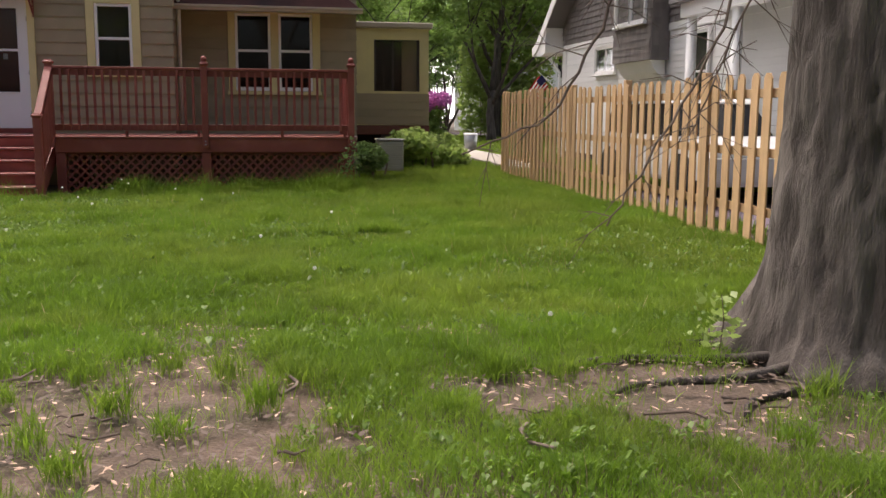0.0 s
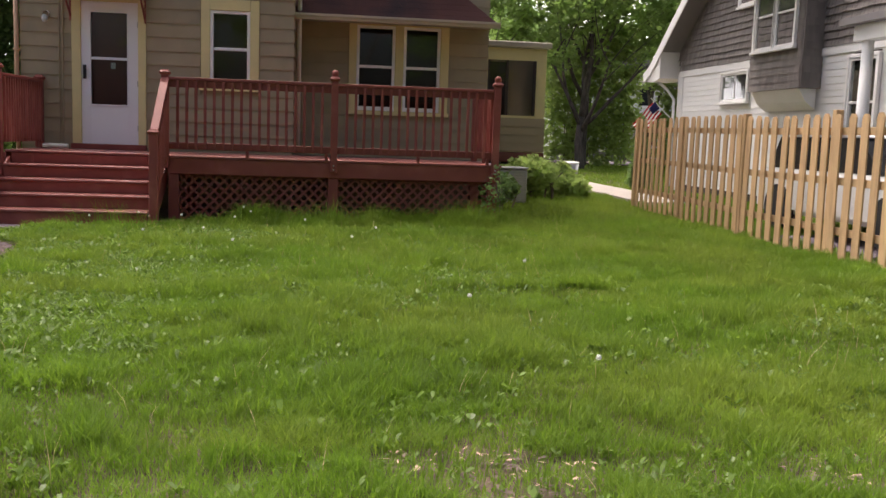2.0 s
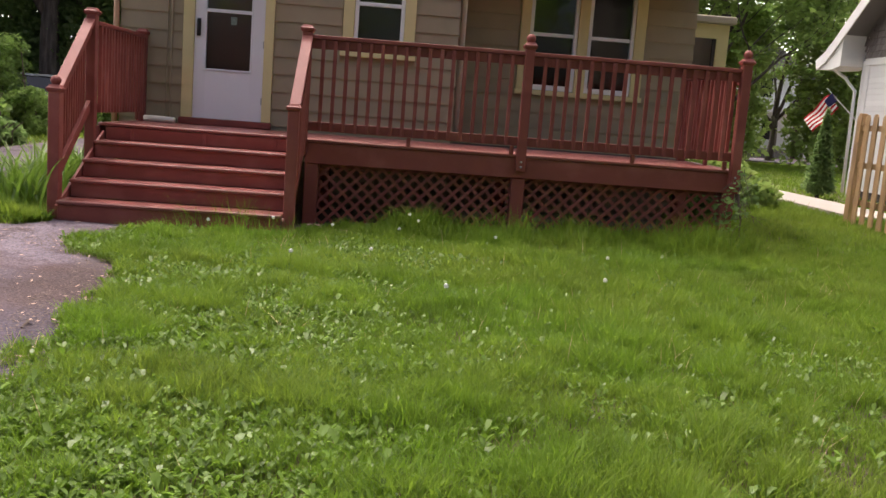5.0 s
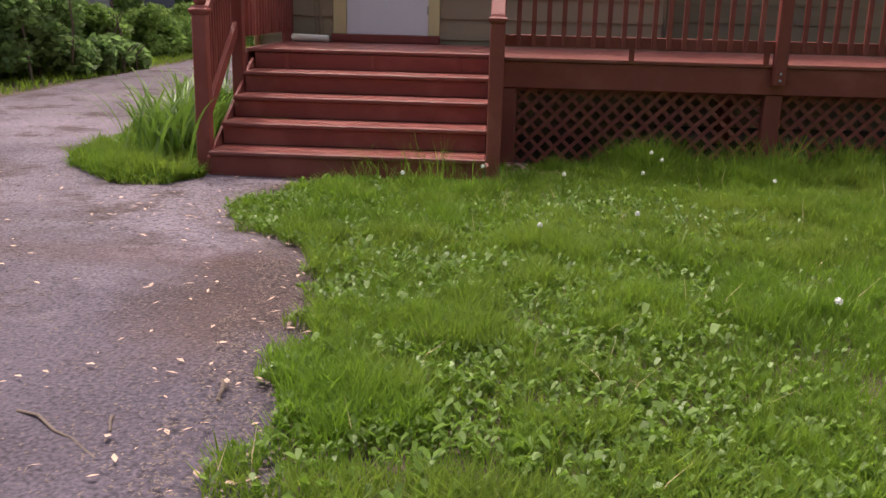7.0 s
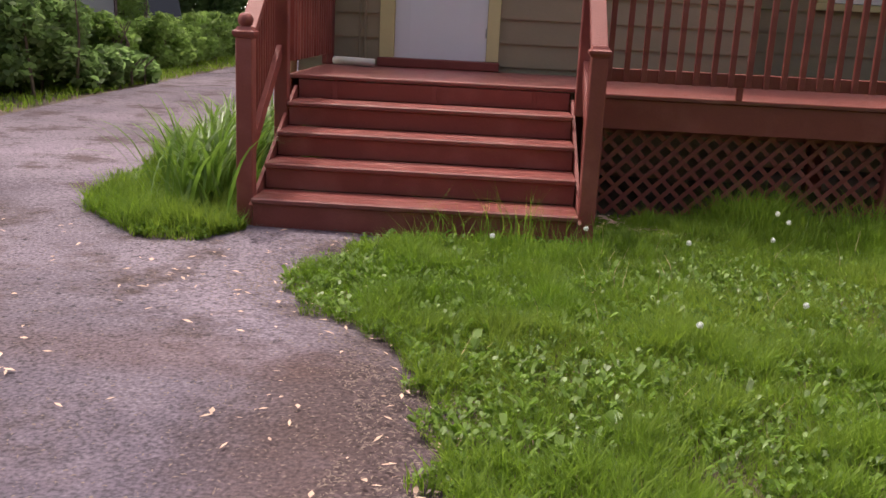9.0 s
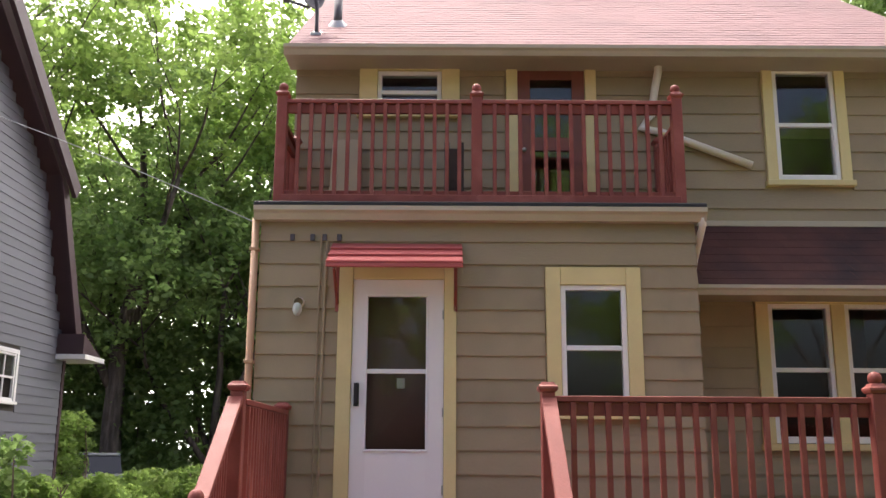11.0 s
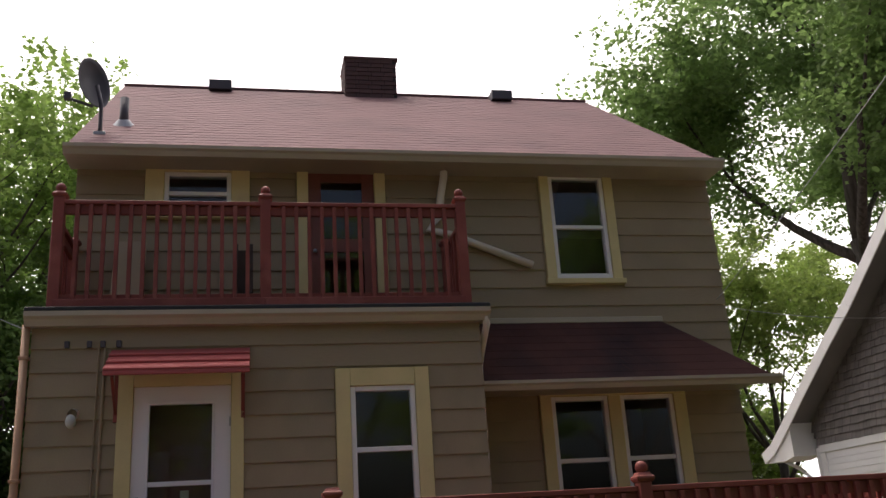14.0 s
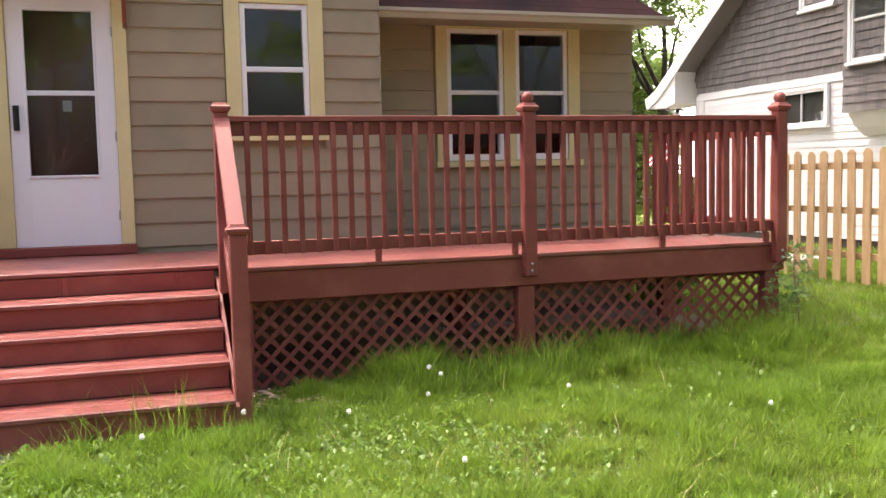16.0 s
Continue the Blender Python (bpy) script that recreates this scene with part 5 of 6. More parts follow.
for p, q in zip(rings, rings[1:]):
    for k in range(SEG):
        bm.faces.new((p[k], p[(k + 1) % SEG], q[(k + 1) % SEG], q[k]))
bm.faces.new(rings[-1])
part("trunk", bm, BARK, near, smooth=True)
rr_ = random.Random(5)
for a, L_, r_ in ((178, 1.25, 0.085), (196, 1.15, 0.07), (215, 0.9, 0.06), (160, 0.7, 0.06), (250, 0.8, 0.07), (300, 0.8, 0.07)):
    pts, rad = [], []
    for i in range(9):
        f = i / 8
        aa = radians(a + 4 * math.sin(5 * f + a))
        pts.append((math.cos(aa) * (0.55 + L_ * f), math.sin(aa) * (0.55 + L_ * f), -0.035 - 0.02 * f + 0.014 * math.sin(7 * f + a)))
        rad.append(0.36 * r_ * (1 - 0.75 * f) + 0.006)
    part("root", tube(bmesh.new(), pts, rad, 9, wob=0.5), BARK, near, smooth=True)
crng = random.Random(8)
bm = bmesh.new(); tips = []
for k in range(5):
    a = 1.25 * k
    limb(bm, (0.22 * math.cos(a), 0.22 * math.sin(a), 4.25), (math.cos(a) * 0.8, math.sin(a) * 0.8, 0.9), 2.6, 0.24, 2, crng, tips)
part("limbs", bm, BARK, near, smooth=True)
leaf_cloud("crown", near, [(p.x, p.y, p.z + 0.6, 0.9, 0.6) for p in tips if p.z > 4.2 and p.y < 1.2], 9000, 0.09, LEAF_A, 61)
# hanging bare twigs
def twig_branch(pts, r0, seed, n):
    rng = random.Random(seed)
    bm = bmesh.new()
    P = [Vector(p) for p in pts]
    fine = []
    for a, b in zip(P, P[1:]):
        for i in range(6):
            fine.append(a.lerp(b, i / 6) + Vector((rng.uniform(-.012, .012), rng.uniform(-.02, .02), rng.uniform(-.012, .012))))
    fine.append(P[-1])
    N = len(fine)
    tube(bm, fine, [r0 * (1 - 0.75 * i / N) + 0.0012 for i in range(N)], 6)
    for k in range(n):
        i = rng.randrange(N // 4, N - 1)
        d = Vector((rng.uniform(-0.6, 0.6), rng.uniform(-0.4, 0.4), rng.uniform(-0.8, 0.25))).normalized()
        l = rng.uniform(0.12, 0.4)
        q = [fine[i], fine[i] + d * l * 0.5 + Vector((0, 0, 0.02)), fine[i] + d * l + Vector((rng.uniform(-.04, .04), 0, -0.03))]
        tube(bm, q, [0.0035, 0.0025, 0.0012], 5)
        for e in range(2):
            d2 = (d + Vector((rng.uniform(-0.7, 0.7), rng.uniform(-.4, .4), rng.uniform(-.6, .4)))).normalized()
            tube(bm, [q[1], q[1] + d2 * l * 0.4], [0.002, 0.001], 4)
    return bm
part("twig", twig_branch([(-0.55, 0.3, 4.5), (-0.9, 0.2, 3.2), (-1.35, 0.15, 2.2), (-1.5, 0.15, 1.62), (-1.75, 0.15, 1.18), (-2.2, 0.15, 1.0)], 0.012, 1, 26), TWIG, near)
part("twig", twig_branch([(-0.5, 0.2, 4.4), (-0.6, 0.15, 3.0), (-0.75, 0.15, 2.0), (-0.9, 0.15, 1.55), (-1.25, 0.15, 0.95), (-1.45, 0.15, 0.64)], 0.012, 2, 30), TWIG, near)
part("twig", twig_branch([(-0.45, -0.3, 4.4), (-0.6, -0.2, 2.9), (-0.8, -0.1, 1.9), (-0.95, 0, 1.45), (-1.1, 0, 1.1)], 0.009, 3, 26), TWIG, near)

# ---- hedges and shrubs ----
def hedge(name, at, dims, leaves, size, material, seed, label, lumpy=0.25, stems=8):
    t = thing(name, at, label, "hedge" if "hedge" in name else "shrub")
    rng = random.Random(seed)
    lx, ly, lz = dims
    blobs = []
    step = 0.42
    for i in range(max(1, int(lx / step))):
        for j in range(max(1, int(ly / step))):
            for k in range(max(1, int(lz / step))):
                blobs.append((-lx / 2 + step * (i + 0.5) + rng.uniform(-.1, .1), -ly / 2 + step * (j + 0.5) + rng.uniform(-.1, .1), 0.2 + step * k + rng.uniform(-.1, lumpy), 0.33 * rng.uniform(0.8, 1.2), 0.30 * rng.uniform(0.8, 1.25)))
    bm = bmesh.new()
    for k in range(stems):
        x, y = rng.uniform(-lx / 2, lx / 2) * 0.8, rng.uniform(-ly / 2, ly / 2) * 0.8
        tube(bm, [(x, y, -0.1), (x + rng.uniform(-.1, .1), y, lz * 0.5), (x + rng.uniform(-.2, .2), y, lz * 0.9)], [0.025, 0.018, 0.008], 5)
    part("stems", bm, TWIG, t, kind="stuff")
    leaf_cloud("foliage", t, blobs, leaves, size, material, seed)
    return t
hedge("hedge", (-9.35, 13.4, 0), (1.0, 4.6, 1.05), 14000, 0.055, LEAF_A, 71, "clipped green hedge beside the driveway")
hedge("hedge", (-9.7, 10.2, 0), (1.0, 1.2, 1.0), 5000, 0.055, LEAF_A, 72, "short clipped hedge end beside the driveway")
hedge("hedge", (-8.9, 18.2, 0), (1.0, 4.4, 1.05), 9000, 0.06, LEAF_A, 73, "clipped green hedge beside the driveway")
hedge("shrub", (-9.2, 6.2, 0), (1.5, 2.4, 1.5), 12000, 0.06, LEAF_B, 74, "loose dark green shrub by the driveway", 0.4)
hedge("shrub", (-9.2, 3.6, 0), (1.0, 1.8, 0.45), 2200, 0.06, LEAF_B, 75, "low dark green plants at the house's foot", 0.2)
hedge("shrub", (-8.55, 7.6, 0), (0.6, 2.6, 0.45), 4000, 0.07, LEAF_B, 76, "low ivy-like ground cover at the drive's edge", 0.1)
hedge("shrub", (-12.4, 17.6, 0), (1.6, 1.6, 2.3), 7000, 0.06, LEAF_A, 77, "tall rounded clipped shrub behind the hedge")
hedge("shrub", (4.1, 6.6, 0), (1.2, 1.8, 0.6), 3500, 0.07, LEAF_C, 78, "loose green shrub beside the house corner", 0.4)
hedge("shrub", (5.05, 7.6, 0), (1.0, 2.4, 0.45), 4500, 0.07, LEAF_C, 79, "low bright green ground cover beside the path", 0.2)
hedge("shrub", (2.75, 2.6, 0), (0.6, 0.8, 0.5), 1800, 0.05, LEAF_B, 80, "small weedy shrub at the deck corner", 0.3)
for x, y, s in ((-13.5, 25.0, 84), (-8.8, 26.2, 85), (-18.5, 24.0, 86), (-4.6, 29.0, 87)):
    hedge("shrub", (x, y, 0), (4.8, 2.2, 5.6), 22000, 0.11, LEAF_B, s, "tall dense green thicket behind the hedge", 0.5)
for x, y, s in ((13.0, 33.0, 88), (18.0, 31.0, 89), (22.5, 27.0, 90)):
    hedge("shrub", (x, y, 0), (4.8, 2.2, 6.4), 9000, 0.14, LEAF_C, s, "airy light green thicket between the houses", 0.6)
fb = hedge("shrub", (7.4, 24.5, 0), (2.0, 1.5, 1.6), 3500, 0.08, LEAF_A, 81, "flowering bush with pink purple blossom")
leaf_cloud("blossom", fb, [(-0.5, -0.5, 1.5, 0.7, 0.4), (0.4, -0.5, 1.7, 0.6, 0.4)], 1800, 0.07, PETAL, 82, "pink purple blossom")
cy = thing("cypress_shrub", (7.66, 10.0, 0), "narrow dark cone-shaped evergreen shrub", "shrub")
part("trunk", tube(bmesh.new(), [(0, 0, -0.1), (0, 0, 1.4)], [0.05, 0.02], 6), BARK, cy)
leaf_cloud("foliage", cy, [(0, 0, 0.2 + 0.14 * i, 0.36 * (1 - i / 13), 0.16) for i in range(12)], 5000, 0.04, LEAF_B, 83)

# ---- distance: far houses, parked car, path ----
def far_house(at, w, d, h, wall_m, label, windows):
    t = thing("far_house", at, label, "house")
    x, y, z = at
    box("wall", (x - w / 2, y, -0.2), (x + w / 2, y + d, h), wall_m, t)
    bm = bmesh.new(); prism(bm, [(x - w / 2 - 0.4, h), (x + w / 2 + 0.4, h), (x, h + w * 0.35)], 1, y - 0.4, y + d + 0.4)
    part("roof", bm, ROOF_GREY, t, m=Matrix.Identity(4))
    for wx, wz in windows:
        wn = new("window"); put(wn, t, Matrix.Translation((x + wx, y, wz)))
        box("frame", (x + wx - 0.55, y - 0.05, wz), (x + wx + 0.55, y + 0.02, wz + 1.5), WHITE, wn)
        box("pane", (x + wx - 0.42, y - 0.07, wz + 0.12), (x + wx + 0.42, y - 0.052, wz + 1.38), CARGLASS, wn)
    box("porch_roof", (x - w / 2, y - 1.8, 2.6), (x + w / 2, y - 0.05, 2.85), WHITE, t)
    for k in range(4):
        px = x - w / 2 + 0.1 + (w - 0.3) * k / 3
        box("porch_post", (px, y - 1.7, -0.1), (px + 0.14, y - 1.56, 2.6), WHITE, t)
    box("porch_floor", (x - w / 2, y - 1.8, 0.3), (x + w / 2, y - 0.05, 0.5), STONE, t)
far_house((18.2, 46, 0), 8, 7, 5.2, NWHITE, "white house with a porch across the back street", ((-2.5, 0.9), (0, 0.9), (2.5, 0.9), (-2, 3.4), (2, 3.4)))
far_house((28, 50, 0), 8, 7, 5.0, BRICK, "dark brick house across the back street", ((-2.5, 0.9), (2.5, 0.9), (-2, 3.4), (2, 3.4)))
ndrive = box("neighbour_drive", (6.35, -30, -0.3), (8.65, 2.3, -0.055), ASPHALT, None, "grey asphalt drive behind the fence"); tagged(ndrive, category="driveway", kind="structure")
path_m = mat("pale_concrete", (0.42, 0.38, 0.33), 0.85, 0.15, 1.2, 60, 0.3, rand=None)
walkway = box("walkway", (6.2, 5.5, -0.3), (7.4, 18, 0.012), path_m, None, "pale concrete walkway between the houses")
tagged(walkway, category="walkway", kind="structure")
road = box("road", (-120, 34, -0.3), (120, 40, 0.02), ASPHALT, None, "grey asphalt back street"); tagged(road, category="road", kind="structure")
def car(at, paint, turn, label):
    t = thing("parked_car", at, label, "car")
    x, y, z = at
    bm = bmesh.new()
    prism(bm, [(-2.2, 0.3), (2.2, 0.3), (2.25, 0.75), (1.2, 0.95), (-2.2, 0.95)], 0, -0.85, 0.85)
    bmesh.ops.bevel(bm, geom=bm.edges[:], offset=0.07, segments=2, affect="EDGES")
    part("body", bm, paint, t, smooth=False)
    bm = bmesh.new()
    prism(bm, [(-2.0, 0.96), (1.0, 0.96), (0.4, 1.42), (-1.7, 1.42)], 0, -0.74, 0.74)
    part("window_glass", bm, CARGLASS, t, "dark tinted glass")
    bm = bmesh.new()
    prism(bm, [(-1.75, 1.425), (0.45, 1.425), (0.3, 1.5), (-1.6, 1.5)], 0, -0.76, 0.76)
    bmesh.ops.bevel(bm, geom=bm.edges[:], offset=0.025, segments=2, affect="EDGES")
    part("roof", bm, paint, t)
    for yy in (-1.4, 1.4):
        for xx in (-0.82, 0.82):
            bm = bmesh.new(); bmesh.ops.create_cone(bm, cap_ends=True, segments=20, radius1=0.33, radius2=0.33, depth=0.2)
            w_ = part("wheel", bm, RUBBER, t, "", Matrix.Translation((x + xx, y + yy, 0.32)) @ pose(0, 0, 0, 0, 90, 0))
    t.matrix_world = Matrix.Translation(at) @ pose(0, 0, 0, 0, 0, turn)
    return t
car((-13.4, 21.0, -0.1), CARPAINT, 35, "silver parked car behind the hedge")
car((7.5, -0.65, -0.07), CARWHITE, 180, "white parked car on the drive behind the fence")
bucket = thing("rubbish_bin", (7.3, 15.2, 0), "small grey bin beside the walkway", "bin")
part("body", tube(bmesh.new(), [(0, 0, 0), (0, 0, 0.5)], [0.19, 0.23], 16), METAL, bucket, smooth=True)
part("lid", tube(bmesh.new(), [(0, 0, 0.502), (0, 0, 0.54)], [0.25, 0.2], 16), WHITE, bucket)

# overhead wires
for pts, lab in (([(-18, 2, 7.6), (-9, 2.2, 5.6), (-4.5, 1.95, 3.45)], "thin service wire sagging to the addition"), ([(-1.5, -14, 6.0), (0.8, -5, 4.5), (2.4, 2.9, 3.95)], "service wire sagging to the house wall"), ([(2.5, 3.0, 3.9), (5.5, 4.5, 3.9), (9.4, 6, 4.7)], "thin wire between the houses")):
    w_ = thing("overhead_wire", pts[0], lab, "wire")
    P = []
    for i in range(25):
        f = i / 24
        a, b, c = map(Vector, pts)
        P.append(a * (1 - f) * (1 - f) + b * 2 * f * (1 - f) + c * f * f - Vector(pts[0]))
    part("cable", tube(bmesh.new(), P, [0.0045] * 25, 5), METAL, w_)

# ---- lawn ----
def noise_np(x, y, f, seed):
    """Smooth value noise on arrays."""
    r = np.random.default_rng(seed)
    g = r.random((256, 256))
    u, v = (x * f) % 255, (y * f) % 255
    i, j = u.astype(int), v.astype(int)
    a, b = u - i, v - j
    a, b = a * a * (3 - 2 * a), b * b * (3 - 2 * b)
    return g[i, j] * (1 - a) * (1 - b) + g[i + 1, j] * a * (1 - b) + g[i, j + 1] * (1 - a) * b + g[i + 1, j + 1] * a * b

EDGE_Y = np.linspace(-30, 8, 800)
EDGE_X = np.array([edge_x(float(y)) for y in EDGE_Y])
def lawn_mask(x, y):
    """Where grass grows: one on the lawn, less in bare patches, none on the drive, deck and house."""
    e = np.interp(y, EDGE_Y, EDGE_X) + 0.20 * (noise_np(x + 20, y + 70, 6.0, 5) - 0.5) + 0.14 * (noise_np(x + 20, y + 70, 13.0, 6) - 0.45)
    left = x < e
    tongue = (x > -5.35 - 0.4 * np.clip((y + 0.85) / 6, 0, 1) + 0.25 * np.clip(-0.55 - y, 0, 1)) & (y > -1.42) & (x < -4.2 + 0.6 * np.minimum(y + 1.09, 0)) & (x < -4.2) & (y < 12)
    tongue &= ~((y < -0.9) & (x < -5.2 + 0.9 * (-0.9 - y)))
    verge = (x < -8.1 - 0.25 * np.clip(y / 10, 0, 1)) & (y > -6)
    ok = (~left & (y < -0.02)) | tongue | verge | ((y >= -0.02) & (x > 2.35) & (x < 14)) | (y > 13) & (x > -5)
    ok &= ~((x > -4.55) & (x < 2.3) & (y > 1.95) & (y < 10.2))
    ok &= ~((x > -4.3) & (x < -2.1) & (y > -0.98) & (y < 0.3))
    ok &= ~((x > 6.2) & (x < 7.4) & (y > 5.5) & (y < 18))
    ok &= ~((x > 9.3) & (x < 17) & (y > -6) & (y < 12.5)) & ~((x > 2.5) & (x < 4.8) & (y > 8.1) & (y < 12.2))
    d = np.where(ok, 1.0, 0.0)
    for cx, cy_, rx, ry, k in ((0.25, -10.55, 1.0, 1.0, 0.97), (2.6, -10.45, 0.95, 0.42, 0.93), (3.6, -10.9, 1.0, 0.6, 0.85), (1.3, -11.6, 0.5, 0.3, 0.5), (0.55, -9.2, 0.5, 0.35, 0.6), (3.4, -9.7, 0.5, 0.3, 0.5), (2.1, -9.2, 0.6, 0.25, 0.5)):
        q = ((x - cx) / rx) ** 2 + ((y - cy_) / ry) ** 2 + 1.1 * (noise_np(x + 50, y + 50, 4.0, 3) - 0.5)
        d *= 1 - k * np.clip((1.15 - q) * 2.5, 0, 1)
    d *= 1 - 0.98 * ((x - 4.06) ** 2 + (y + 10.05) ** 2 < 0.55)
    return d

HX = np.arange(-40, 40, 0.5); HY = np.arange(-20, 60, 0.5)
HZ = np.array([[height(float(a), float(b)) for b in HY] for a in HX])
def height_np(x, y):
    i = np.clip(((x + 40) / 0.5), 0, len(HX) - 2); j = np.clip(((y + 20) / 0.5), 0, len(HY) - 2)
    a, b = i.astype(int), j.astype(int); u, v = i - a, j - b
    return HZ[a, b] * (1 - u) * (1 - v) + HZ[a + 1, b] * u * (1 - v) + HZ[a, b + 1] * (1 - u) * v + HZ[a + 1, b + 1] * u * v

def blades(name, x0, x1, y0, y1, density, hmin, hmax, width, seed, material, label, tall=None, keep=None):
    """A stretch of grass: bent, tapered blades in tufts. One joined mesh of kind stuff."""
    r = np.random.default_rng(seed)
    n = int((x1 - x0) * (y1 - y0) * density)
    x = r.uniform(x0, x1, n); y = r.uniform(y0, y1, n)
    tuft = noise_np(x + 60, y + 60, 9.0, seed + 3) * 0.35 + noise_np(x + 60, y + 60, 4.1, seed + 1) * 0.35 + noise_np(x + 60, y + 60, 1.1, seed + 2) * 0.3
    m = (r.random(n) < lawn_mask(x, y) * (0.25 + 1.45 * tuft))
    if keep is not None:
        m &= keep(x, y)
    x, y, tuft = x[m], y[m], tuft[m]
    n = len(x)
    z = height_np(x, y) - 0.01
    h = (hmin + (hmax - hmin) * np.clip((tuft - 0.28) * 2.2, 0, 1) ** 1.5) * r.uniform(0.6, 1.25, n)
    if tall is not None:
        h *= tall(x, y)
    a = r.uniform(0, 2 * np.pi, n)
    lean = r.uniform(0.15, 0.95, n) * h
    wd = width * r.uniform(0.6, 1.3, n)
    ca, sa = np.cos(a), np.sin(a)
    fx, fy = ca * lean, sa * lean
    sx, sy = -sa * wd, ca * wd
    base = np.stack([x, y, z], 1); side = np.stack([sx, sy, np.zeros(n)], 1)
    mid = base + np.stack([fx * 0.32, fy * 0.32, h * 0.62], 1)
    tip = base + np.stack([fx, fy, h * 0.92], 1)
    P = np.stack([base, mid * 0.75 + base * 0.25 + side * 0.5, tip, mid * 0.75 + base * 0.25 - side * 0.5], 1).reshape(-1, 3)
    me = bpy.data.meshes.new(name); quads(me, P, n, 4); me.materials.append(material)
    o = put(new(name, me), None, Matrix.Identity(4))
    return tagged(o, label, "grass", kind="stuff")

def taller(x, y):
    near_deck = np.exp(-((y + 0.25) / 0.55) ** 2) * np.clip((x + 1.75) / 0.5, -0.5, 1) * (x < 2.5)
    short = np.clip((-2.2 - x) / 1.2 + 0.5, 0, 1) * 0.12
    return 1 + 0.9 * near_deck - short
LG_ = "uncut green lawn grass with taller tufts"
blades("lawn_grass", -4.4, 5.6, -5.2, 0.1, 10500, 0.055, 0.17, 0.0055, 101, GRASS, LG_, taller)
blades("lawn_grass", -3.2, 5.6, -9.0, -5.2, 9000, 0.05, 0.15, 0.0055, 102, GRASS, LG_, taller)
blades("lawn_grass", -3.2, 5.6, -13.6, -9.0, 9000, 0.05, 0.15, 0.0052, 103, GRASS, LG_, taller)
blades("lawn_grass", -3.2, 5.6, -18.0, -13.6, 2200, 0.05, 0.17, 0.009, 104, GRASS, LG_)
blades("lawn_grass", 2.3, 9.4, 0.0, 8.0, 1500, 0.06, 0.18, 0.01, 105, GRASS, LG_)
blades("lawn_grass", -2.6, 12, -30.0, -18.0, 220, 0.08, 0.2, 0.03, 114, GRASS, LG_)
blades("neighbour_grass", 5.75, 9.2, -18.0, 5.5, 500, 0.05, 0.16, 0.016, 115, GRASS, "rough grass behind the picket fence", keep=lambda x, y: ~((x > 6.3) & (x < 8.7) & (y < 2.4)))
blades("side_grass", -5.8, -4.2, -1.45, 3.5, 5500, 0.08, 0.24, 0.007, 106, GRASS, "lush bright grass strip beside the steps")
blades("verge_grass", -17, -8.0, -6, 24, 300, 0.06, 0.18, 0.018, 108, GRASS, "green verge along the driveway")
blades("rear_grass", -6, 26, 8, 34, 200, 0.05, 0.16, 0.025, 109, GRASS, "green rear lawns between the houses")
TC = np.array([(0.1, -10.0), (0.45, -9.85), (0.75, -10.05), (0.3, -10.5), (0.55, -10.75), (0.05, -10.85), (0.9, -10.5), (-0.2, -10.3), (0.25, -11.15), (2.0, -10.1), (2.3, -10.2), (3.3, -10.75), (2.9, -11.2), (3.95, -11.15), (4.2, -11.2), (0.7, -11.3)])
def in_clumps(x, y):
    return (np.min((x[:, None] - TC[:, 0]) ** 2 + (y[:, None] - TC[:, 1]) ** 2, axis=1) < 0.007)
_mask = lawn_mask
lawn_mask = lambda x, y: np.ones_like(x)
blades("grass_tuft", -0.5, 4.5, -11.6, -9.6, 6500, 0.10, 0.22, 0.006, 111, GRASS, "isolated grass tufts on the bare soil", keep=in_clumps)
lawn_mask = _mask
blades("deck_grass", -1.5, 2.3, -0.75, 0.02, 1500, 0.15, 0.42, 0.005, 112, GRASS, "tall seeding grass along the deck's foot")
blades("step_grass", -3.2, -2.1, -1.3, -0.98, 520, 0.16, 0.42, 0.004, 113, GRASS, "tall thin grass before the bottom step")
blades("dry_grass", -3.2, 5.6, -12.6, -0.2, 22, 0.06, 0.22, 0.003, 110, DRYGRASS, "scattered dry straw stalks in the lawn")

def strap_clump(at, rx, ry, n, lmin, lmax, width, seed, label):
    """Long strap leaves that rise from one clump and arch over."""
    t = thing("strap_leaf_clump", at, label, "plant")
    g = np.random.default_rng(seed)
    c = np.stack([g.normal(0, rx, n), g.normal(0, ry, n), np.full(n, -0.02)], 1)
    a = g.uniform(0, 2 * np.pi, n); l = g.uniform(lmin, lmax, n); w = width * g.uniform(0.6, 1.3, n)
    tilt, bend = g.uniform(0.05, 0.5, n), g.uniform(0.9, 2.1, n)
    d = np.stack([np.cos(a), np.sin(a), 0 * a], 1); side = np.stack([-np.sin(a), np.cos(a), 0 * a], 1)
    rows, pos = [], c.copy()
    for k in range(8):
        f = k / 7
        half = (w * (1 - f ** 2.5) * (0.6 + 0.8 * min(1, 3 * f)))[:, None] * side
        rows.append((pos + half, pos - half))
        th = tilt + bend * f * f
        pos = pos + (l / 7)[:, None] * (d * np.sin(th)[:, None] + np.array([0, 0, 1.0]) * np.cos(th)[:, None])
    P = np.stack([np.stack([p0, p1, q1, q0], 1) for (p0, p1), (q0, q1) in zip(rows, rows[1:])], 1).reshape(-1, 3)
    me = bpy.data.meshes.new("foliage"); quads(me, P, n * 7, 4); me.materials.append(STRAP)
    o = new("foliage", me); put(o, t, WM[t.name].copy())
    tagged(o, kind="stuff")
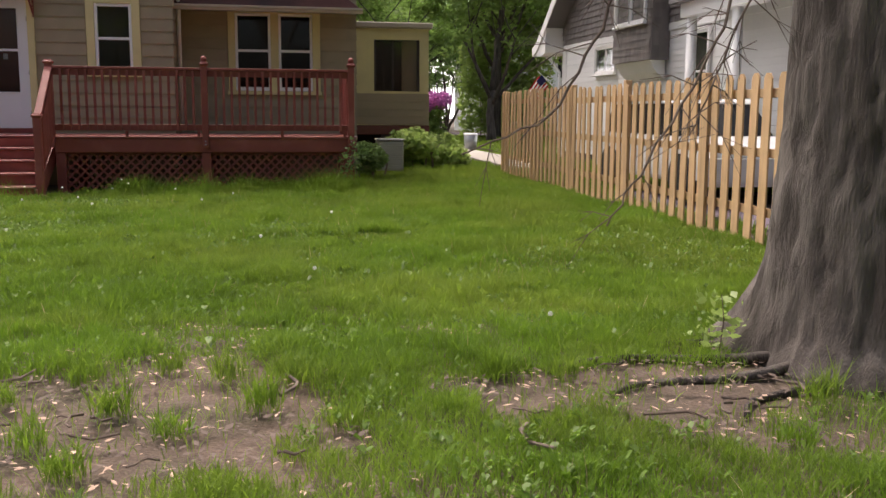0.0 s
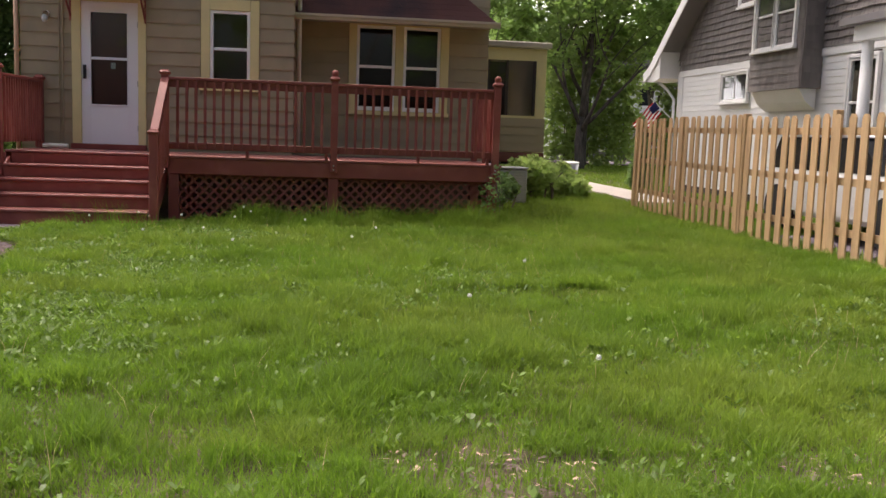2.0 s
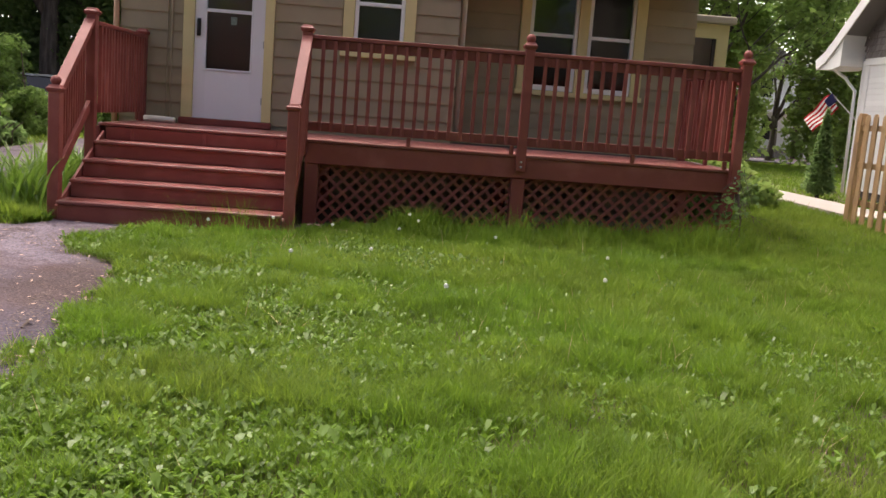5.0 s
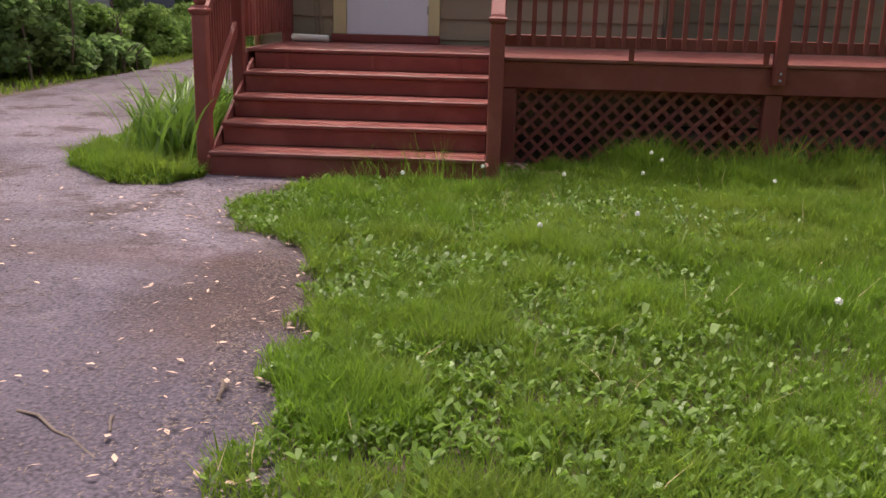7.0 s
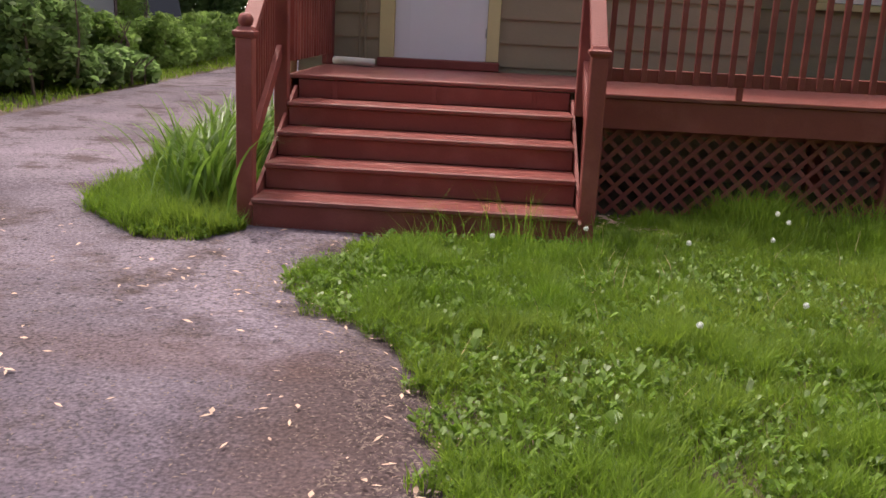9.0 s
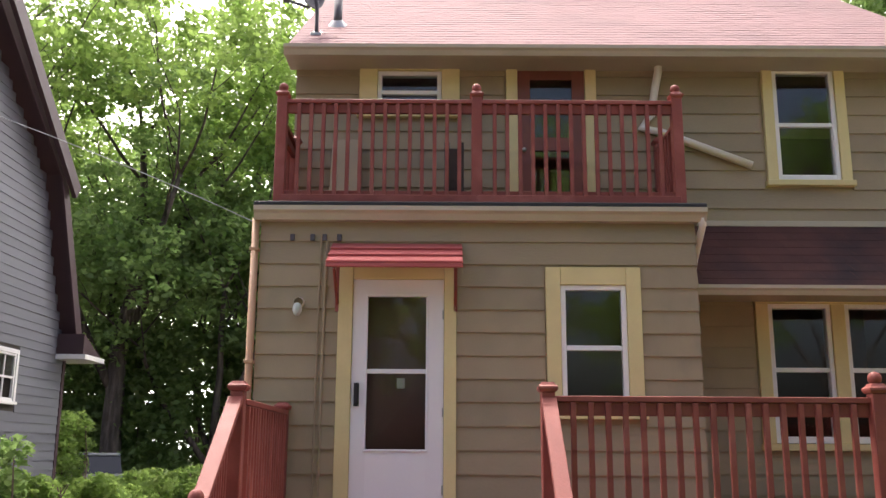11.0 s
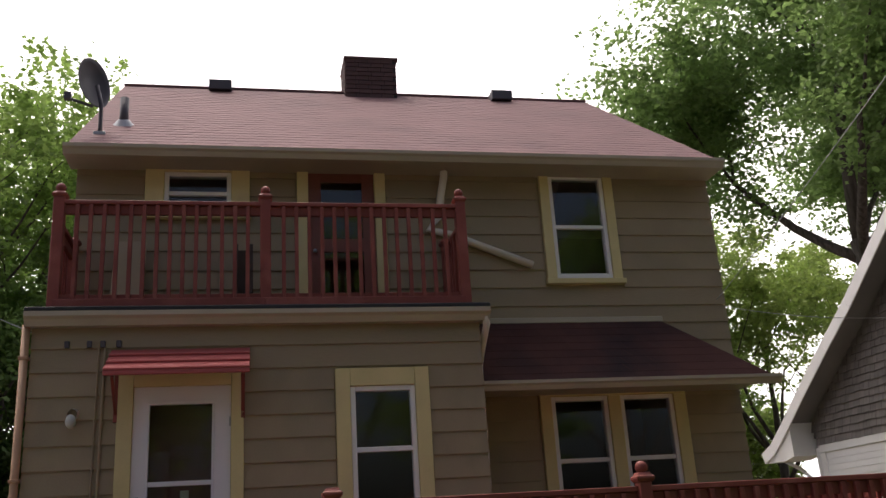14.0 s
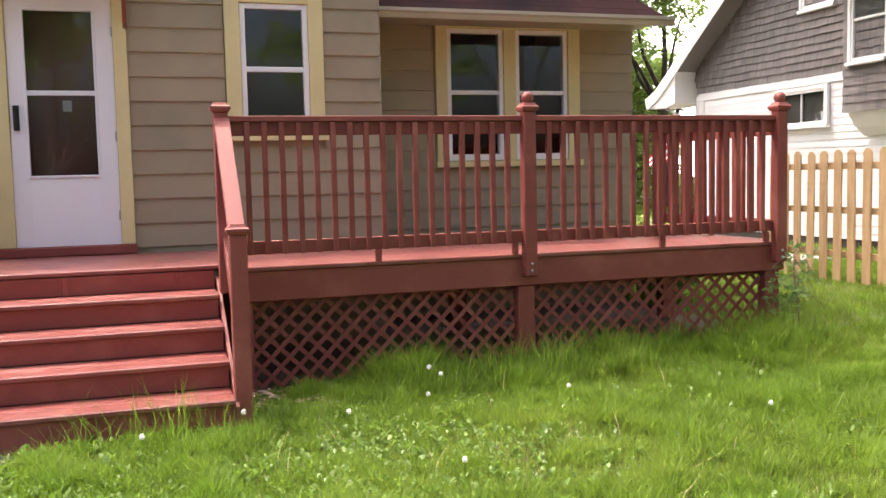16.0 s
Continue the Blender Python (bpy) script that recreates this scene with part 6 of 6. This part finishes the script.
for x, y, z_, k in ((-4.62, -0.35, 0.0, 401), (-4.75, 0.35, 0.0, 402), (-4.68, 1.0, 0.0, 403)):
    strap_clump((x, y, height(x, y)), 0.13, 0.22, 190, 0.45, 0.85, 0.009, k, "arching strap-leaved clump beside the steps")

def leaves_low(name, n, x0, x1, y0, y1, size, seed, material, label, weight):
    """Broad weed leaves in rosettes close to the ground."""
    r = np.random.default_rng(seed)
    x = r.uniform(x0, x1, n * 4); y = r.uniform(y0, y1, n * 4)
    m = r.random(n * 4) < lawn_mask(x, y) * weight(x, y)
    x, y = x[m][:n], y[m][:n]
    k = 6
    x, y = np.repeat(x, k), np.repeat(y, k)
    c = len(x)
    a = r.uniform(0, 2 * np.pi, c); l = size * r.uniform(0.5, 1.3, c); up = r.uniform(0.5, 1.8, c)
    d = np.stack([np.cos(a), np.sin(a), up], 1); s = np.stack([-np.sin(a), np.cos(a), np.zeros(c)], 1)
    b = np.stack([x, y, height_np(x, y) + r.uniform(0.0, 0.05, c)], 1)
    L1, W1_ = l[:, None], (l * r.uniform(0.25, 0.4, c))[:, None]
    droop = np.array([0, 0, 1.0]) * (l * up * 0.5)[:, None]
    P = np.stack([b, b + d * L1 * 0.35 + s * W1_ * 0.8, b + d * L1 * 0.75 + s * W1_ * 0.7 - droop * 0.3, b + d * L1 - droop, b + d * L1 * 0.75 - s * W1_ * 0.7 - droop * 0.3, b + d * L1 * 0.35 - s * W1_ * 0.8], 1).reshape(-1, 3)
    me = bpy.data.meshes.new(name); quads(me, P, c, 6); me.materials.append(material)
    return tagged(put(new(name, me), None, Matrix.Identity(4)), label, "weeds", kind="stuff")
def edge_weeds(x, y):
    return np.clip(1.15 - (x + 2.7) / 2.3, 0.12, 1) * np.clip(0.25 + 1.3 * noise_np(x + 9, y + 9, 1.6, 75), 0, 1)
def lawn_patches(x, y):
    return np.clip(noise_np(x + 9, y + 9, 1.2, 77) * 2.2 - 0.7, 0.05, 1)
WL = "broad glossy weed leaves mixed into the lawn"
leaves_low("lawn_weeds", 7500, -4.3, 1.4, -7.5, -0.6, 0.026, 201, WEED, WL, edge_weeds)
leaves_low("lawn_weeds", 1100, -4.3, 2.6, -7.5, -0.8, 0.040, 204, WEED, WL, edge_weeds)
leaves_low("lawn_weeds", 5500, -2.6, 5.4, -13.2, -4, 0.027, 202, WEED, WL, lawn_patches)
leaves_low("lawn_weeds", 900, -2.6, 5.0, -12.5, -5, 0.042, 205, WEED, WL, lawn_patches)
leaves_low("lawn_weeds", 1500, -5.6, -4.25, -1.4, 1.5, 0.038, 203, WEED, "broad-leaved weeds beside the steps", lambda x, y: 1.0 + 0 * x)

# litter on the drive and in the bare patches
def litter(name, n, x0, x1, y0, y1, size, seed, material, label, ok):
    r = np.random.default_rng(seed)
    x = r.uniform(x0, x1, n * 5); y = r.uniform(y0, y1, n * 5)
    m = ok(x, y, r.random(n * 5)); x, y = x[m][:n], y[m][:n]
    c = len(x)
    a = r.uniform(0, 2 * np.pi, c); l = size * r.uniform(0.4, 1.5, c); w = l * r.uniform(0.15, 0.5, c)
    d = np.stack([np.cos(a), np.sin(a), r.uniform(-.15, .25, c)], 1) * l[:, None]; s = np.stack([-np.sin(a), np.cos(a), r.uniform(-.2, .2, c)], 1) * w[:, None]
    b = np.stack([x, y, height_np(x, y) + 0.02 + 0.004 * r.random(c)], 1)
    t = np.array([0, 0, 0.004])
    top = [b - d + t, b + s + t * 1.5, b + d + t, b - s + t * 1.2]
    P = np.stack(top, 1).reshape(-1, 3)
    me = bpy.data.meshes.new(name); quads(me, P, c, 4); me.materials.append(material)
    return tagged(put(new(name, me), None, Matrix.Identity(4)), label, "litter", kind="stuff")
def by_edge(x, y, q):
    e = np.interp(y, EDGE_Y, EDGE_X)
    return (x < e + 0.08) & (q < np.exp(-(e - x) / 0.35) + 0.04)
litter("bark_chips", 700, -7.5, -2.5, -6.5, -0.9, 0.019, 301, CHIP, "pale bark chips scattered along the drive's edge", by_edge)
litter("edge_soil", 7000, -4.4, -2.5, -6.5, -0.95, 0.008, 306, TWIG, "dark soil crumbs washed along the lawn edge", lambda x, y, q: (np.abs(x - np.interp(y, EDGE_Y, EDGE_X) + 0.05) < 0.22) & (q < 0.7))
litter("dark_litter", 12000, -7.5, -2.5, -6.5, -0.9, 0.007, 302, TWIG, "dark crumbs and leaf litter on the asphalt", lambda x, y, q: (x < np.interp(y, EDGE_Y, EDGE_X)) & (q < 0.25 + np.exp(-(np.interp(y, EDGE_Y, EDGE_X) - x) / 0.5)))
litter("bare_patch_litter", 1000, -0.8, 4.8, -12.2, -8.9, 0.018, 303, CHIP, "pale leaf litter and chips in the bare patches", lambda x, y, q: (lawn_mask(x, y) < 0.55) & (q < 0.9))
litter("bare_patch_litter", 2200, -0.8, 4.8, -12.2, -8.9, 0.022, 304, TWIG, "dark twig crumbs in the bare patches", lambda x, y, q: (lawn_mask(x, y) < 0.6) & (q < 0.9))
litter("deck_litter", 300, -2.05, -1.2, -0.5, 0.0, 0.03, 305, CHIP, "dead leaves gathered at the deck's foot", lambda x, y, q: q < 1)
def stick(pts, r, label="bare fallen twig"):
    t = thing("fallen_twig", (pts[0][0], pts[0][1], height(*pts[0][:2])), label, "twig", "fallen twigs")
    o = Vector(pts[0])
    part("stem", tube(bmesh.new(), [(p[0] - o.x, p[1] - o.y, p[2] + 0.012) for p in pts], [r * (1 - 0.5 * i / len(pts)) for i in range(len(pts))], 6), TWIG, t)
stick([(-3.548, -4.888, 0.0), (-3.46, -4.93, 0.01), (-3.371, -5.015, 0.006), (-3.30, -5.05, 0.0), (-3.184, -5.161, 0.0)], 0.006, "thin grey twig lying on the asphalt")
stick([(-2.997, -4.60, 0.004), (-2.975, -4.66, 0.012), (-2.968, -4.752, 0.004)], 0.009, "curled piece of bark on the asphalt")
stick([(-3.245, -4.90, 0.002), (-3.235, -4.94, 0.008), (-3.21, -5.0, 0.002)], 0.006, "short broken twig on the asphalt")
srn = random.Random(12)
for i in range(26):
    cx, cy_ = (srn.uniform(-0.4, 1.1), srn.uniform(-11.2, -9.7)) if i < 16 else (srn.uniform(1.9, 3.4), srn.uniform(-11.0, -10.1))
    a, l = srn.uniform(0, 6.28), srn.uniform(0.08, 0.3)
    stick([(cx + math.cos(a + 0.3 * k) * l * k / 3, cy_ + math.sin(a + 0.3 * k) * l * k / 3, 0.03 + 0.01 * (k % 2)) for k in range(4)], srn.uniform(0.004, 0.011), "short dead twig on bare soil")
# dandelion clocks
def fluff_ball(r):
    bm = bmesh.new()
    g = np.random.default_rng(3)
    d = g.normal(size=(70, 3)); d /= np.linalg.norm(d, axis=1)[:, None]
    for k in d:
        k = Vector(k); u = k.orthogonal().normalized() * r * 0.22; v = k.cross(u.normalized()) * r * 0.22
        c = k * r
        vs = [bm.verts.new(c + q) for q in (u, v, -u, -v)]
        bm.faces.new(vs)
    bmesh.ops.create_icosphere(bm, subdivisions=1, radius=r * 0.6)
    return bm
dl = thing("dandelion_clock", (-1.09, -1.02, 0), "white dandelion seed head on a thin stalk", "flower", "dandelions in the lawn")
part("stalk", tube(bmesh.new(), [(0, 0, -0.03), (0.01, 0, 0.12), (0.015, 0.01, 0.245)], [0.003, 0.0028, 0.0025], 5), GRASS, dl)
part("seed_head", fluff_ball(0.014), FLUFF, dl, "fluffy white seed head", Matrix.Translation((-1.075, -1.01, 0.26)))
drg = random.Random(6)
for x, y in ((-1.72, -1.69), (-1.36, -2.48), (-2.71, -1.64), (-1.0, -0.95), (-1.15, -1.3), (-2.2, -1.5), (-0.3, -1.4), (0.5, -2.2), (-0.9, -4.2), (0.9, -6.5), (1.5, -5.0), (2.45, -9.6), (0.2, -3.4), (-1.9, -2.9), (1.2, -8.2)):
    copy_thing(dl, Matrix.Translation((x, y, drg.uniform(-0.08, 0.0) + height(x, y))) @ pose(0, 0, 0, drg.uniform(-8, 8), drg.uniform(-8, 8), drg.uniform(0, 360)))
# weedy sapling by the trunk and twiggy weed at the deck corner
sap = thing("sapling", (3.28, -9.85, 0), "small sapling with pale serrated leaves by the trunk", "sapling")
part("stem", tube(bmesh.new(), [(0, 0, -0.05), (0.02, 0, 0.12), (0, 0, 0.26)], [0.005, 0.004, 0.002], 5), TWIG, sap)
leaf_cloud("leaves", sap, [(0.0, 0, 0.24, 0.13, 0.05), (0.05, 0, 0.12, 0.15, 0.05), (-0.05, -0.02, 0.05, 0.17, 0.04)], 60, 0.03, LEAF_C, 91)
dw = thing("twiggy_weed", (2.2, -0.2, 0), "twiggy weed with reddish leaves at the deck corner", "weed")
part("stem", twig_branch([(0, 0, -0.05), (0.03, 0, 0.3), (-0.05, 0, 0.6), (0.0, 0, 0.85)], 0.006, 9, 14), TWIG, dw)
leaf_cloud("leaves", dw, [(0, 0, 0.6, 0.2, 0.25), (-0.1, 0, 0.4, 0.2, 0.2)], 160, 0.03, LEAF_B, 92)
